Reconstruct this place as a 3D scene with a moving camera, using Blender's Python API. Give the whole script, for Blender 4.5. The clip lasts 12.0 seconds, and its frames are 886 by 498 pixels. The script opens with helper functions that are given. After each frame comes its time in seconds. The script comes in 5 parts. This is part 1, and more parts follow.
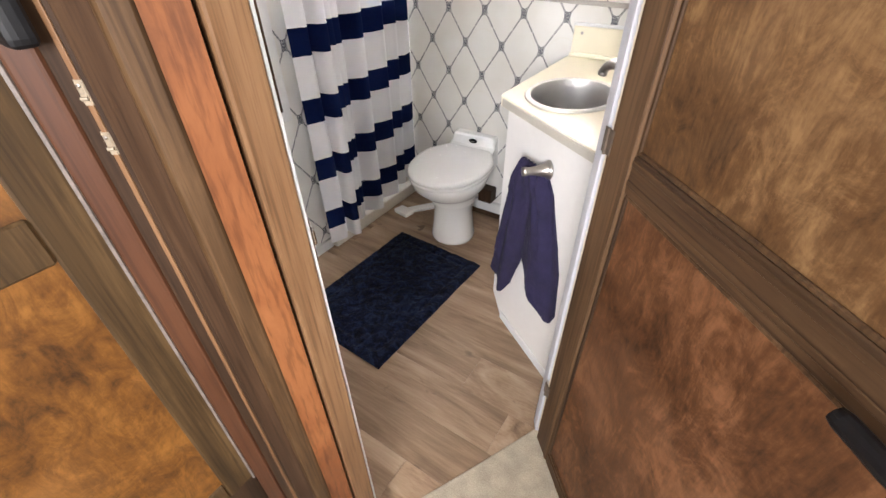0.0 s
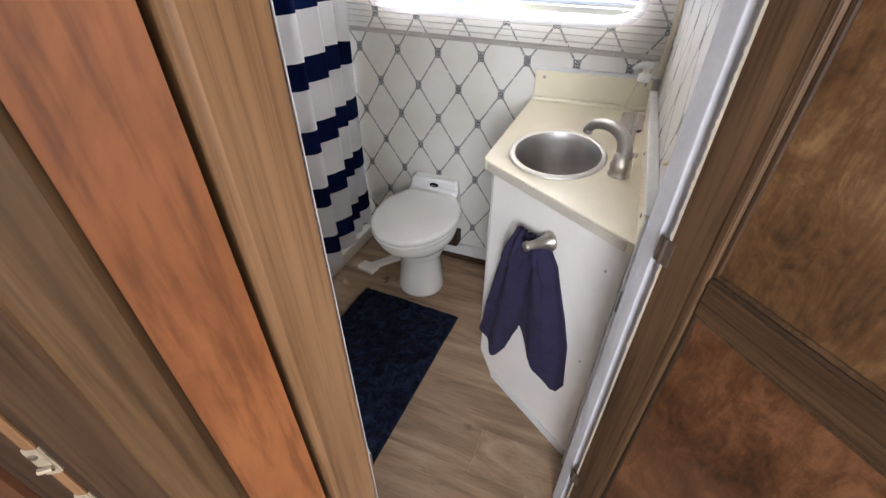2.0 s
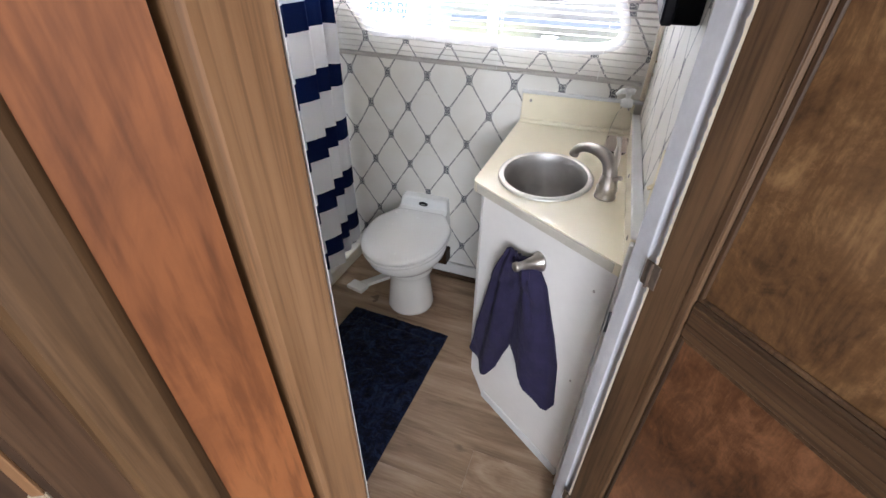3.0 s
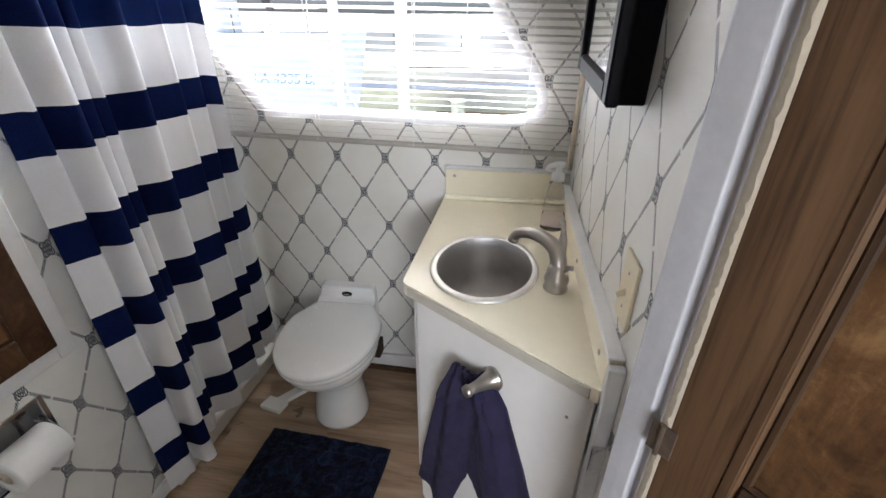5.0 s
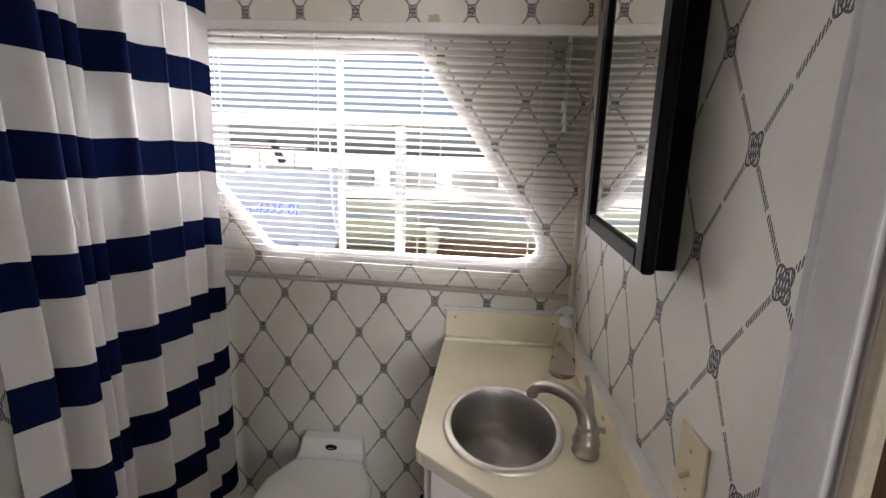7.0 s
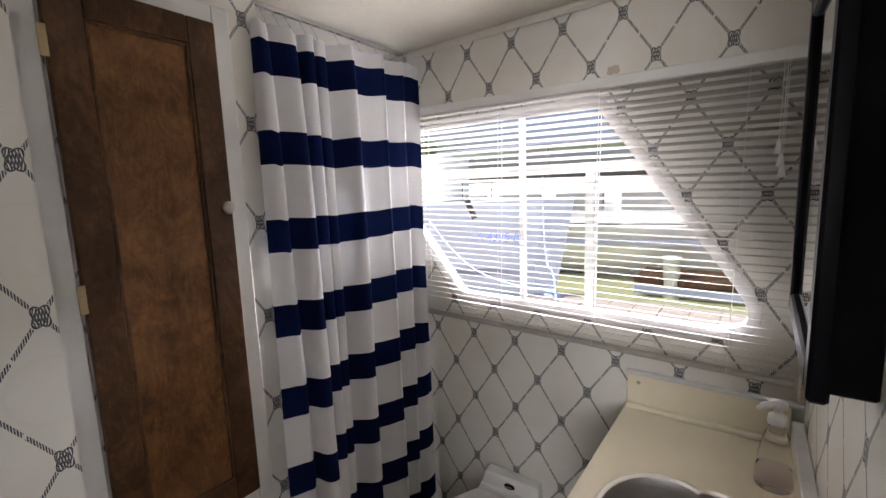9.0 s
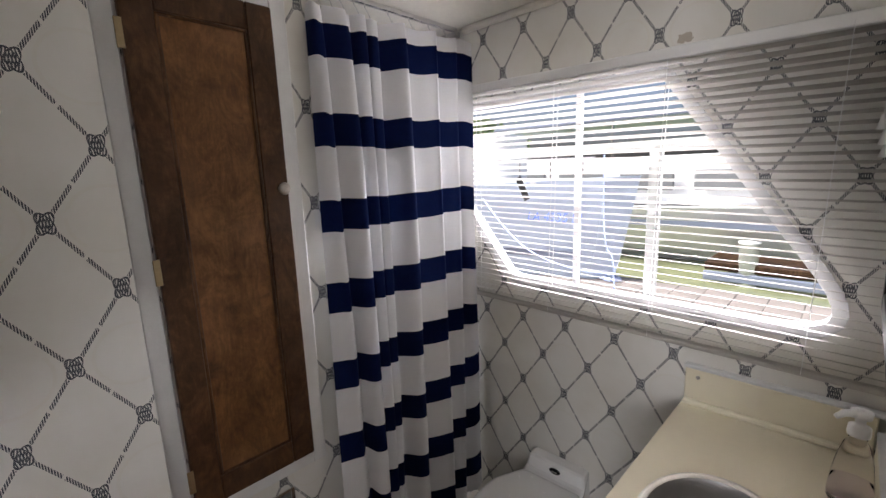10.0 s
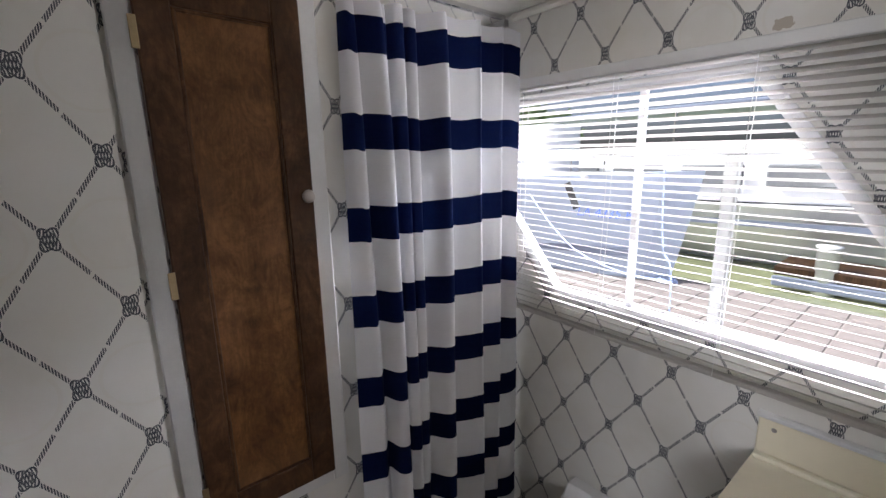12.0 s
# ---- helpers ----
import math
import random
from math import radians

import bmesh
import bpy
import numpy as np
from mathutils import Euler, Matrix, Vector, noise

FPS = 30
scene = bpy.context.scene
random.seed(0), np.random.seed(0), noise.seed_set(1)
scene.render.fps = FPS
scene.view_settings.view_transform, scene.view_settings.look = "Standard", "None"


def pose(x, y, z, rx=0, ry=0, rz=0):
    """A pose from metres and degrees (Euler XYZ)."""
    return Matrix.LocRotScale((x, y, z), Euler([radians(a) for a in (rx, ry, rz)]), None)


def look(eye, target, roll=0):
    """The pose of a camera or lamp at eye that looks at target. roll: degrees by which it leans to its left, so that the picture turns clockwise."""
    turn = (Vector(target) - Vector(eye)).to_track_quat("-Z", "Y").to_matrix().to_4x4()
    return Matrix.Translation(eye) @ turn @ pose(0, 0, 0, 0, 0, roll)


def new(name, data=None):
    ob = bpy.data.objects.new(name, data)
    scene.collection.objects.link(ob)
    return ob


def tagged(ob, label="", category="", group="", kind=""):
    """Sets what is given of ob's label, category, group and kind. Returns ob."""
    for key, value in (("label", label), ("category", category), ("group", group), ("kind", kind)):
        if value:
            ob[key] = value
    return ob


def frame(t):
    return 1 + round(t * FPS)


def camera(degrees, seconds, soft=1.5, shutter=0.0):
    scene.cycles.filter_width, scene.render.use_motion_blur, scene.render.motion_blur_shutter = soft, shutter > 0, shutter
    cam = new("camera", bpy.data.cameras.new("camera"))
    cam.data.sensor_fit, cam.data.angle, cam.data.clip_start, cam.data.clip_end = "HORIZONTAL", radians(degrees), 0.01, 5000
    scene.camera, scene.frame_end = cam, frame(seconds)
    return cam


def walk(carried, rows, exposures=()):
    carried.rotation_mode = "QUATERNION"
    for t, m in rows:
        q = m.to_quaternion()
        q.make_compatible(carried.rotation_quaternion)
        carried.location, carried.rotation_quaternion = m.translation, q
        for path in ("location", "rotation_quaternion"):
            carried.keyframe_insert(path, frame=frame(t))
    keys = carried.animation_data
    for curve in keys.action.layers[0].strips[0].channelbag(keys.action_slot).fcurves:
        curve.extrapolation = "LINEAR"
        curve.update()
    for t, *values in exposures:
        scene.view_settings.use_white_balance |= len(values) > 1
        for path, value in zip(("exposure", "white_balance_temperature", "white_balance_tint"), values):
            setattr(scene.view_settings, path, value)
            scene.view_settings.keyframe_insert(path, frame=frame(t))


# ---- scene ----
cam = camera(93.3, 12.0)
PATH = [
    (0, (1.077, 0.503, 1.249), (0.204, 1.824, 0.027), -0.6),
    (0.5, (0.972, 0.561, 1.247), (0.129, 1.872, -0.006), -0.1),
    (1, (0.886, 0.612, 1.293), (0.136, 1.979, 0.04), -1.6),
    (1.5, (0.847, 0.618, 1.325), (0.197, 2.055, 0.096), -0.8),
    (2, (0.826, 0.624, 1.34), (0.221, 2.105, 0.14), -0.1),
    (2.5, (0.82, 0.619, 1.346), (0.244, 2.137, 0.177), 0.6),
    (4.3, (0.804, 0.7, 1.387), (0.324, 2.364, 0.388), -1.2),
    (4.5, (0.793, 0.739, 1.382), (0.391, 2.444, 0.416), -0.7),
    (5, (0.754, 0.856, 1.364), (0.466, 2.608, 0.445), 0.2),
    (5.5, (0.702, 0.918, 1.351), (0.468, 2.7, 0.473), -0.4),
    (6, (0.597, 0.95, 1.371), (0.447, 2.854, 0.777), 0.7),
    (6.5, (0.595, 0.907, 1.391), (0.465, 2.848, 0.927), 1.6),
    (6.7, (0.609, 0.896, 1.398), (0.474, 2.847, 0.979), 1.7),
    (8.5, (0.802, 0.899, 1.51), (-0.13, 2.654, 1.281), -1.4),
    (9, (0.826, 0.92, 1.521), (-0.364, 2.505, 1.254), -2.0),
    (9.5, (0.842, 0.936, 1.519), (-0.498, 2.385, 1.193), -2.1),
    (10, (0.837, 0.944, 1.529), (-0.548, 2.341, 1.17), -2.0),
    (10.5, (0.836, 0.961, 1.546), (-0.626, 2.276, 1.18), -1.8),
    (11, (0.822, 0.978, 1.563), (-0.671, 2.252, 1.179), -1.8),
    (11.5, (0.793, 1.007, 1.571), (-0.718, 2.262, 1.191), -1.4),
    (12, (0.768, 1.053, 1.579), (-0.756, 2.282, 1.17), -1.1),
]
EXPOSURE = [(0.0, 3.42, 6300, 11), (1.0, 3.32, 6300, 11), (2.0, 2.9, 6050, 10), (2.5, 2.88, 5950, 10), (4.5, 2.75, 5700, 7), (5.5, 2.37, 6400, 9),
            (6.5, 1.96, 6600, 10), (8.5, 1.8, 6550, 12), (10.0, 1.75, 6350, 12), (12.0, 1.67, 6050, 12)]
walk(cam, [(t, look(eye, target, roll)) for t, eye, target, roll in PATH], EXPOSURE)

# ---- daylight and added lamps ----
world = bpy.data.worlds.new("sky_world")
scene.world = world
world.use_nodes = True
wn = world.node_tree
sky = wn.nodes.new("ShaderNodeTexSky")
sky.sky_type = "NISHITA"
sky.sun_disc = False
sky.sun_elevation = radians(48)
sky.sun_rotation = radians(236)
sky.air_density = 0.7
sky.dust_density = 6.0
wn.links.new(sky.outputs["Color"], wn.nodes["Background"].inputs["Color"])
wn.nodes["Background"].inputs["Strength"].default_value = 0.06

sun_data = bpy.data.lights.new("sun", "SUN")
sun_data.energy = 2.2
sun_data.angle = radians(0.5)
sun_data.color = (1.0, 0.95, 0.87)
sun = new("sun", sun_data)
sun.matrix_world = look((-9, -6, 12), (0, 0, 0))


def fill_lamp(name, eye, target, w, h, watts, color):
    """An area lamp added out of view to brighten what it faces."""
    d = bpy.data.lights.new(name, "AREA")
    d.shape, d.size, d.size_y, d.energy, d.color = "RECTANGLE", w, h, watts, color
    d.spread = radians(110)
    ob = new(name, d)
    ob.matrix_world = look(eye, target)
    return ob


# Two added lamps stand in for the hall's unseen light.
fill_lamp("hall_window_light", (1.45, -1.13, 1.45), (0.72, 1.3, 0.8), 0.95, 0.95, 3.3, (1.0, 0.98, 0.98))
fill_lamp("hall_side_light", (2.45, 0.42, 1.40), (0.0, 1.25, 0.7), 0.75, 0.75, 1.5, (1.0, 0.97, 0.95))
# Lamp hidden above the window view, added to boost the skylight indoors.
fill_lamp("sky_over_window", (0.1, 5.6, 3.35), (0.3, 2.25, 1.3), 5.0, 0.7, 330, (0.985, 0.965, 1.03))
# The shower has no skylight: a small lamp added below the closed ceiling.
fill_lamp("shower_skylight", (-0.66, 1.92, 2.055), (-0.66, 1.92, 0.0), 0.3, 0.3, 0.4, (0.95, 0.97, 1.0))


# ---- materials ----
class Nodes:
    """Short hand for a node material."""

    def __init__(self, name):
        self.mat = bpy.data.materials.new(name)
        self.mat.use_nodes = True
        self.t = self.mat.node_tree
        self.bsdf = self.t.nodes["Principled BSDF"]

    def add(self, kind, operation="", data_type="", blend_type=""):
        n = self.t.nodes.new(kind)
        if operation:
            n.operation = operation
        if data_type:
            n.data_type = data_type
        if blend_type:
            n.blend_type = blend_type
        return n

    def put(self, value, socket):
        if isinstance(value, (int, float)):
            socket.default_value = value
        elif isinstance(value, (tuple, list)):
            socket.default_value = tuple(value) if len(value) == len(socket.default_value) else (*value, 1.0)
        else:
            self.t.links.new(value, socket)

    def m(self, op, a, b=0.0, c=0.0):
        n = self.add("ShaderNodeMath", operation=op)
        for v, s in zip((a, b, c), n.inputs):
            self.put(v, s)
        return n.outputs[0]

    def coord(self, which="Object"):
        return self.add("ShaderNodeTexCoord").outputs[which]

    def mapped(self, vec, scale=(1, 1, 1), rot=(0, 0, 0), loc=(0, 0, 0)):
        n = self.add("ShaderNodeMapping")
        self.put(vec, n.inputs["Vector"])
        n.inputs["Scale"].default_value, n.inputs["Rotation"].default_value, n.inputs["Location"].default_value = scale, rot, loc
        return n.outputs[0]

    def noise(self, vec, scale, detail=4.0, rough=0.55, distortion=0.0):
        n = self.add("ShaderNodeTexNoise")
        self.put(vec, n.inputs["Vector"])
        n.inputs["Scale"].default_value, n.inputs["Detail"].default_value = scale, detail
        n.inputs["Roughness"].default_value, n.inputs["Distortion"].default_value = rough, distortion
        return n.outputs["Fac"]

    def ramp(self, fac, stops):
        n = self.add("ShaderNodeValToRGB")
        while len(n.color_ramp.elements) < len(stops):
            n.color_ramp.elements.new(0.5)
        for e, (p, c) in zip(n.color_ramp.elements, stops):
            e.position, e.color = p, (*c, 1.0)
        self.put(fac, n.inputs[0])
        return n.outputs[0]

    def mix(self, fac, a, b, blend="MIX"):
        n = self.add("ShaderNodeMix", data_type="RGBA", blend_type=blend)
        self.put(fac, n.inputs[0])
        self.put(a, n.inputs[6])
        self.put(b, n.inputs[7])
        return n.outputs[2]

    def bump(self, height, strength=0.2, distance=0.002):
        n = self.add("ShaderNodeBump")
        n.inputs["Strength"].default_value, n.inputs["Distance"].default_value = strength, distance
        self.put(height, n.inputs["Height"])
        self.t.links.new(n.outputs[0], self.bsdf.inputs["Normal"])

    def done(self, color=None, rough=0.5, metal=0.0, **more):
        if color is not None:
            self.put(color, self.bsdf.inputs["Base Color"])
        self.put(rough, self.bsdf.inputs["Roughness"])
        self.put(metal, self.bsdf.inputs["Metallic"])
        for k, v in more.items():
            self.put(v, self.bsdf.inputs[k.replace("_", " ")])
        return self.mat


def plain(name, color, rough=0.5, metal=0.0, vary=0.06, scale=18.0, bump=0.05, **more):
    """Paint, plastic or metal with slight unevenness."""
    n = Nodes(name)
    c = n.coord()
    f1, f2 = n.noise(c, scale), n.noise(c, scale * 9, 3)
    lo = tuple(max(0.0, q * (1 - vary)) for q in color)
    hi = tuple(min(1.0, q * (1 + vary)) for q in color)
    col = n.ramp(n.m("ADD", n.m("MULTIPLY", f1, 0.65), n.m("MULTIPLY", f2, 0.35)), [(0.3, lo), (0.7, hi)])
    r = n.m("ADD", rough, n.m("MULTIPLY", n.m("SUBTRACT", f2, 0.5), 0.12))
    if bump:
        n.bump(f2, bump)
    return n.done(col, r, metal, **more)


def wood(name, dark, mid, light, axis=2, grain=26.0, rough=0.45, burl=0.0, coat=0.2, gloss=0.5):
    """Stained wood with its grain along one axis; burl makes it swirl like rotary veneer."""
    n = Nodes(name)
    sc = [grain, grain, grain]
    sc[axis] = grain * (0.09 if burl == 0 else 0.35)
    info = n.add("ShaderNodeObjectInfo")
    shift = n.add("ShaderNodeVectorMath", operation="SCALE")
    n.put((3.1, 5.7, 2.3), shift.inputs[0])
    n.put(info.outputs["Random"], shift.inputs["Scale"])
    base = n.add("ShaderNodeVectorMath", operation="ADD")
    n.put(n.coord(), base.inputs[0])
    n.put(shift.outputs[0], base.inputs[1])
    v = n.mapped(base.outputs[0], sc)
    big = n.noise(v, 0.28, 3, 0.5, burl * 2.5)
    fine = n.noise(v, 1.0, 8, 0.7, 0.4 + burl * 1.5)
    hair_scale = [x * 5 for x in sc]
    hair_scale[axis] *= 0.3
    hair = n.noise(n.mapped(base.outputs[0], hair_scale), 1.0, 3, 0.6)
    f = n.m("ADD", n.m("MULTIPLY", big, 0.5), n.m("ADD", n.m("MULTIPLY", fine, 0.36), n.m("MULTIPLY", hair, 0.14)))
    col = n.ramp(f, [(0.30, dark), (0.5, mid), (0.70, light)])
    pores = n.ramp(hair, [(0.36, (0.42, 0.38, 0.35)), (0.50, (1, 1, 1))])
    col = n.mix(0.48, col, pores, "MULTIPLY")
    n.bump(n.m("ADD", n.m("MULTIPLY", fine, 0.6), hair), 0.22, 0.001)
    return n.done(col, n.m("ADD", rough, n.m("MULTIPLY", fine, 0.16)), 0.0, Coat_Weight=coat, Coat_Roughness=0.35, Specular_IOR_Level=gloss)


def veneer(name, dark, mid, light, scale=5.0, scratch=0.35, rough=0.4, coat=0.15, gloss=0.5):
    """Old rotary-cut veneer: cloudy figure, swirls, fine grain and pale scuffs."""
    n = Nodes(name)
    info = n.add("ShaderNodeObjectInfo")
    shift = n.add("ShaderNodeVectorMath", operation="SCALE")
    n.put((4.1, 2.7, 6.3), shift.inputs[0])
    n.put(info.outputs["Random"], shift.inputs["Scale"])
    base = n.add("ShaderNodeVectorMath", operation="ADD")
    n.put(n.coord(), base.inputs[0])
    n.put(shift.outputs[0], base.inputs[1])
    v = base.outputs[0]
    cloud = n.noise(v, scale, 6, 0.6, 0.8)
    swirl = n.noise(n.mapped(v, (1, 1, 0.55), (0.3, 0.5, 0.2)), scale * 3.2, 7, 0.68, 2.6)
    grain = n.noise(n.mapped(v, (1, 1, 0.12)), 190.0, 4, 0.65, 0.3)
    speck = n.noise(v, 75.0, 4, 0.7)
    f = n.m("ADD", n.m("ADD", n.m("MULTIPLY", cloud, 0.42), n.m("MULTIPLY", swirl, 0.33)), n.m("ADD", n.m("MULTIPLY", grain, 0.12), n.m("MULTIPLY", speck, 0.13)))
    col = n.ramp(f, [(0.37, dark), (0.50, mid), (0.61, light)])
    ridge = n.m("ABSOLUTE", n.m("SUBTRACT", n.noise(n.mapped(v, (1, 1, 1.6), (0.8, 0.2, 0.4)), scale * 2.3, 3, 0.5, 1.2), 0.5))
    scuff = n.m("MULTIPLY", n.m("LESS_THAN", ridge, 0.005), n.m("GREATER_THAN", cloud, 0.52))
    haze = n.m("MULTIPLY", n.ramp(n.noise(v, scale * 0.7, 3), [(0.5, (0, 0, 0)), (0.75, (1, 1, 1))]), 0.30)
    pale = tuple(q * 1.25 + 0.03 for q in light)
    col = n.mix(haze, col, pale)
    col = n.mix(n.m("MULTIPLY", scuff, scratch), col, pale)
    n.bump(n.m("ADD", grain, n.m("MULTIPLY", speck, 0.5)), 0.2, 0.0008)
    return n.done(col, n.m("ADD", rough, n.m("MULTIPLY", speck, 0.2)), 0.0, Coat_Weight=coat, Coat_Roughness=0.4, Specular_IOR_Level=gloss)


def wallpaper(name, axis, u0, v0, stain=None, tilt=0.0, wide=0.18, high=0.27):
    """Off-white paper printed with a diamond lattice of dark rope, knotted at every crossing."""
    n = Nodes(name)
    c = n.coord()
    sep = n.add("ShaderNodeSeparateXYZ")
    n.put(c, sep.inputs[0])
    du, dv = n.m("SUBTRACT", sep.outputs[axis], u0), n.m("SUBTRACT", sep.outputs[2], v0)
    u = n.m("DIVIDE", n.m("ADD", du, n.m("MULTIPLY", dv, tilt)), wide)
    v = n.m("DIVIDE", n.m("SUBTRACT", dv, n.m("MULTIPLY", du, tilt)), high)
    a, b = n.m("ADD", u, v), n.m("SUBTRACT", u, v)
    da, db = n.m("SUBTRACT", a, n.m("ROUND", a)), n.m("SUBTRACT", b, n.m("ROUND", b))

    def rope(d, along, dalong):
        dist = n.m("DIVIDE", n.m("ABSOLUTE", d), 6.677)
        body = n.m("LESS_THAN", dist, 0.0035)
        t = n.m("ADD", n.m("MULTIPLY", along, 0.1622 * 6.2832 / 0.0062), n.m("MULTIPLY", d, 160.0))
        strand = n.m("GREATER_THAN", n.m("SINE", t), -0.5)
        whole = n.m("LESS_THAN", n.m("ABSOLUTE", dalong), 0.480)
        return n.m("MULTIPLY", n.m("MULTIPLY", body, strand), whole)

    lines = n.m("MAXIMUM", rope(da, b, db), rope(db, a, da))
    s1, s2 = n.m("DIVIDE", da, 6.677), n.m("DIVIDE", db, 6.677)

    def loop(p, q):
        x, y = n.m("DIVIDE", p, 0.0092), n.m("DIVIDE", q, 0.0172)
        e = n.m("SQRT", n.m("ADD", n.m("MULTIPLY", x, x), n.m("MULTIPLY", y, y)))
        lay = n.m("SINE", n.m("ADD", n.m("MULTIPLY", q, 1150.0), n.m("MULTIPLY", p, 620.0)))
        strand = n.m("MAXIMUM", n.m("GREATER_THAN", lay, -0.1), n.m("GREATER_THAN", e, 0.97))
        return n.m("MULTIPLY", n.m("LESS_THAN", e, 1.16), strand), n.m("LESS_THAN", e, 1.24)

    k1, in1 = loop(s1, s2)
    k2, in2 = loop(s2, s1)
    inside = n.m("MAXIMUM", in1, in2)
    knot = n.m("MAXIMUM", k1, k2)
    ink = n.m("MAXIMUM", n.m("MULTIPLY", lines, n.m("SUBTRACT", 1.0, inside)), knot)
    blot = n.noise(c, 5.0, 4)
    fine = n.noise(c, 260.0, 2)
    ring = n.m("ABSOLUTE", n.m("SUBTRACT", n.m("SQRT", n.m("ADD", n.m("POWER", n.m("MULTIPLY", n.m("SUBTRACT", n.m("FRACT", n.m("ADD", u, 0.5)), 0.5), 0.18), 2.0),
                                                                   n.m("POWER", n.m("MULTIPLY", n.m("SUBTRACT", n.m("FRACT", v), 0.5), 0.27), 2.0))), 0.062))
    ghost = n.m("MULTIPLY", n.m("LESS_THAN", ring, 0.003), n.m("GREATER_THAN", blot, 0.46))
    paper = n.ramp(blot, [(0.25, (0.69, 0.665, 0.60)), (0.55, (0.76, 0.745, 0.70)), (0.8, (0.79, 0.78, 0.75))])
    paper = n.mix(n.m("MULTIPLY", ghost, 0.10), paper, (0.62, 0.55, 0.38))
    if stain:
        dx, dz = n.m("SUBTRACT", sep.outputs[axis], stain[0]), n.m("SUBTRACT", sep.outputs[2], stain[1])
        far = n.m("SQRT", n.m("ADD", n.m("MULTIPLY", n.m("MULTIPLY", dx, dx), 0.35), n.m("MULTIPLY", dz, dz)))
        wet = n.m("MULTIPLY", n.m("LESS_THAN", n.m("ADD", far, n.m("MULTIPLY", n.noise(c, 60.0, 4), 0.03)), 0.027), 0.6)
        paper = n.mix(wet, paper, (0.26, 0.19, 0.10))
    worn = n.m("MULTIPLY", ink, n.m("ADD", 0.78, n.m("MULTIPLY", fine, 0.36)))
    col = n.mix(worn, paper, (0.040, 0.045, 0.062))
    n.bump(n.m("ADD", n.m("MULTIPLY", fine, 0.4), n.noise(c, 30.0, 3)), 0.10, 0.001)
    return n.done(col, 0.5)


PAPER_BACK = wallpaper("wallpaper_rope_back", 0, 0.495, 0.973, (0.474, 1.858), 0.0, 0.1765, 0.2587)
PAPER_LEFT = wallpaper("wallpaper_rope_left", 1, 1.468, 0.51)
PAPER_BLOCK = wallpaper("wallpaper_rope_block", 1, 1.065, 1.60)
PAPER_RIGHT = wallpaper("wallpaper_rope_right", 1, 1.521, 1.315, None, 0.045)
WHITE_PAINT = plain("white_trim_paint", (0.72, 0.72, 0.71), 0.62)
JAMB_PAINT = plain("jamb_white_paint", (0.58, 0.58, 0.61), 0.8, vary=0.08)
CREAM_PAINT = plain("cream_paint", (0.68, 0.60, 0.47), 0.6, vary=0.14)
CEILING = plain("ceiling_white", (0.72, 0.69, 0.62), 0.7, scale=6, vary=0.08)
DOOR_STILE = wood("door_stile_walnut", (0.020, 0.010, 0.005), (0.068, 0.036, 0.016), (0.165, 0.092, 0.044), 2, 30, 0.5, 0.0, 0.0, 0.3)
DOOR_RAIL = wood("door_rail_walnut", (0.020, 0.010, 0.005), (0.068, 0.036, 0.016), (0.165, 0.092, 0.044), 0, 30, 0.5, 0.0, 0.0, 0.3)
DOOR_PANEL = veneer("door_panel_veneer", (0.030, 0.014, 0.006), (0.120, 0.060, 0.023), (0.250, 0.145, 0.062), 5.0, 0.10, 0.45, 0.0, 0.25)
# Redder veneer, also darkened for the weaker light low on the door.
DOOR_PANEL_LOW = veneer("door_low_panel_veneer", (0.022, 0.009, 0.004), (0.098, 0.040, 0.015), (0.205, 0.092, 0.040), 5.0, 0.12, 0.45, 0.0, 0.25)
DARK_STILE = veneer("cabinet_stile_dark", (0.016, 0.006, 0.002), (0.055, 0.024, 0.009), (0.115, 0.054, 0.021), 6.0, 0.1, 0.42, 0.0, 0.25)
DARK_PANEL = veneer("cabinet_panel_veneer", (0.028, 0.010, 0.0025), (0.110, 0.046, 0.013), (0.215, 0.102, 0.034), 4.5, 0.08, 0.42, 0.0, 0.3)
TRIM_WOOD = wood("jamb_trim_wood", (0.055, 0.027, 0.011), (0.150, 0.076, 0.033), (0.250, 0.142, 0.070), 2, 40, 0.45, 0.0, 0.0, 0.32)
TRIM_DARK = wood("jamb_dark_wood", (0.010, 0.005, 0.002), (0.042, 0.021, 0.010), (0.095, 0.052, 0.026), 2, 40, 0.5, 0.0, 0.0, 0.25)
TRIM_RED = wood("jamb_red_wood", (0.022, 0.008, 0.003), (0.060, 0.021, 0.008), (0.095, 0.036, 0.014), 2, 30, 0.45, 0.0, 0.0, 0.3)
TRIM_OUTER = wood("jamb_outer_wood", (0.008, 0.004, 0.0015), (0.058, 0.030, 0.012), (0.150, 0.084, 0.038), 2, 46, 0.5, 0.0, 0.0, 0.2)
ORANGE_PLY = wood("orange_veneer", (0.070, 0.024, 0.009), (0.165, 0.058, 0.019), (0.235, 0.095, 0.033), 2, 26, 0.48, 0.45, 0.0, 0.2)
CLOSET_PLY = veneer("closet_orange_burl", (0.020, 0.0065, 0.0012), (0.125, 0.048, 0.007), (0.23, 0.10, 0.018), 7.0, 0.1, 0.45, 0.0, 0.3)
CLOSET_STILE = wood("closet_stile_oak", (0.010, 0.0055, 0.002), (0.058, 0.032, 0.011), (0.155, 0.092, 0.036), 2, 46, 0.55, 0.0, 0.0, 0.25)
LAMINATE = plain("ivory_laminate", (0.84, 0.78, 0.61), 0.32, vary=0.03, scale=4, bump=0.02)
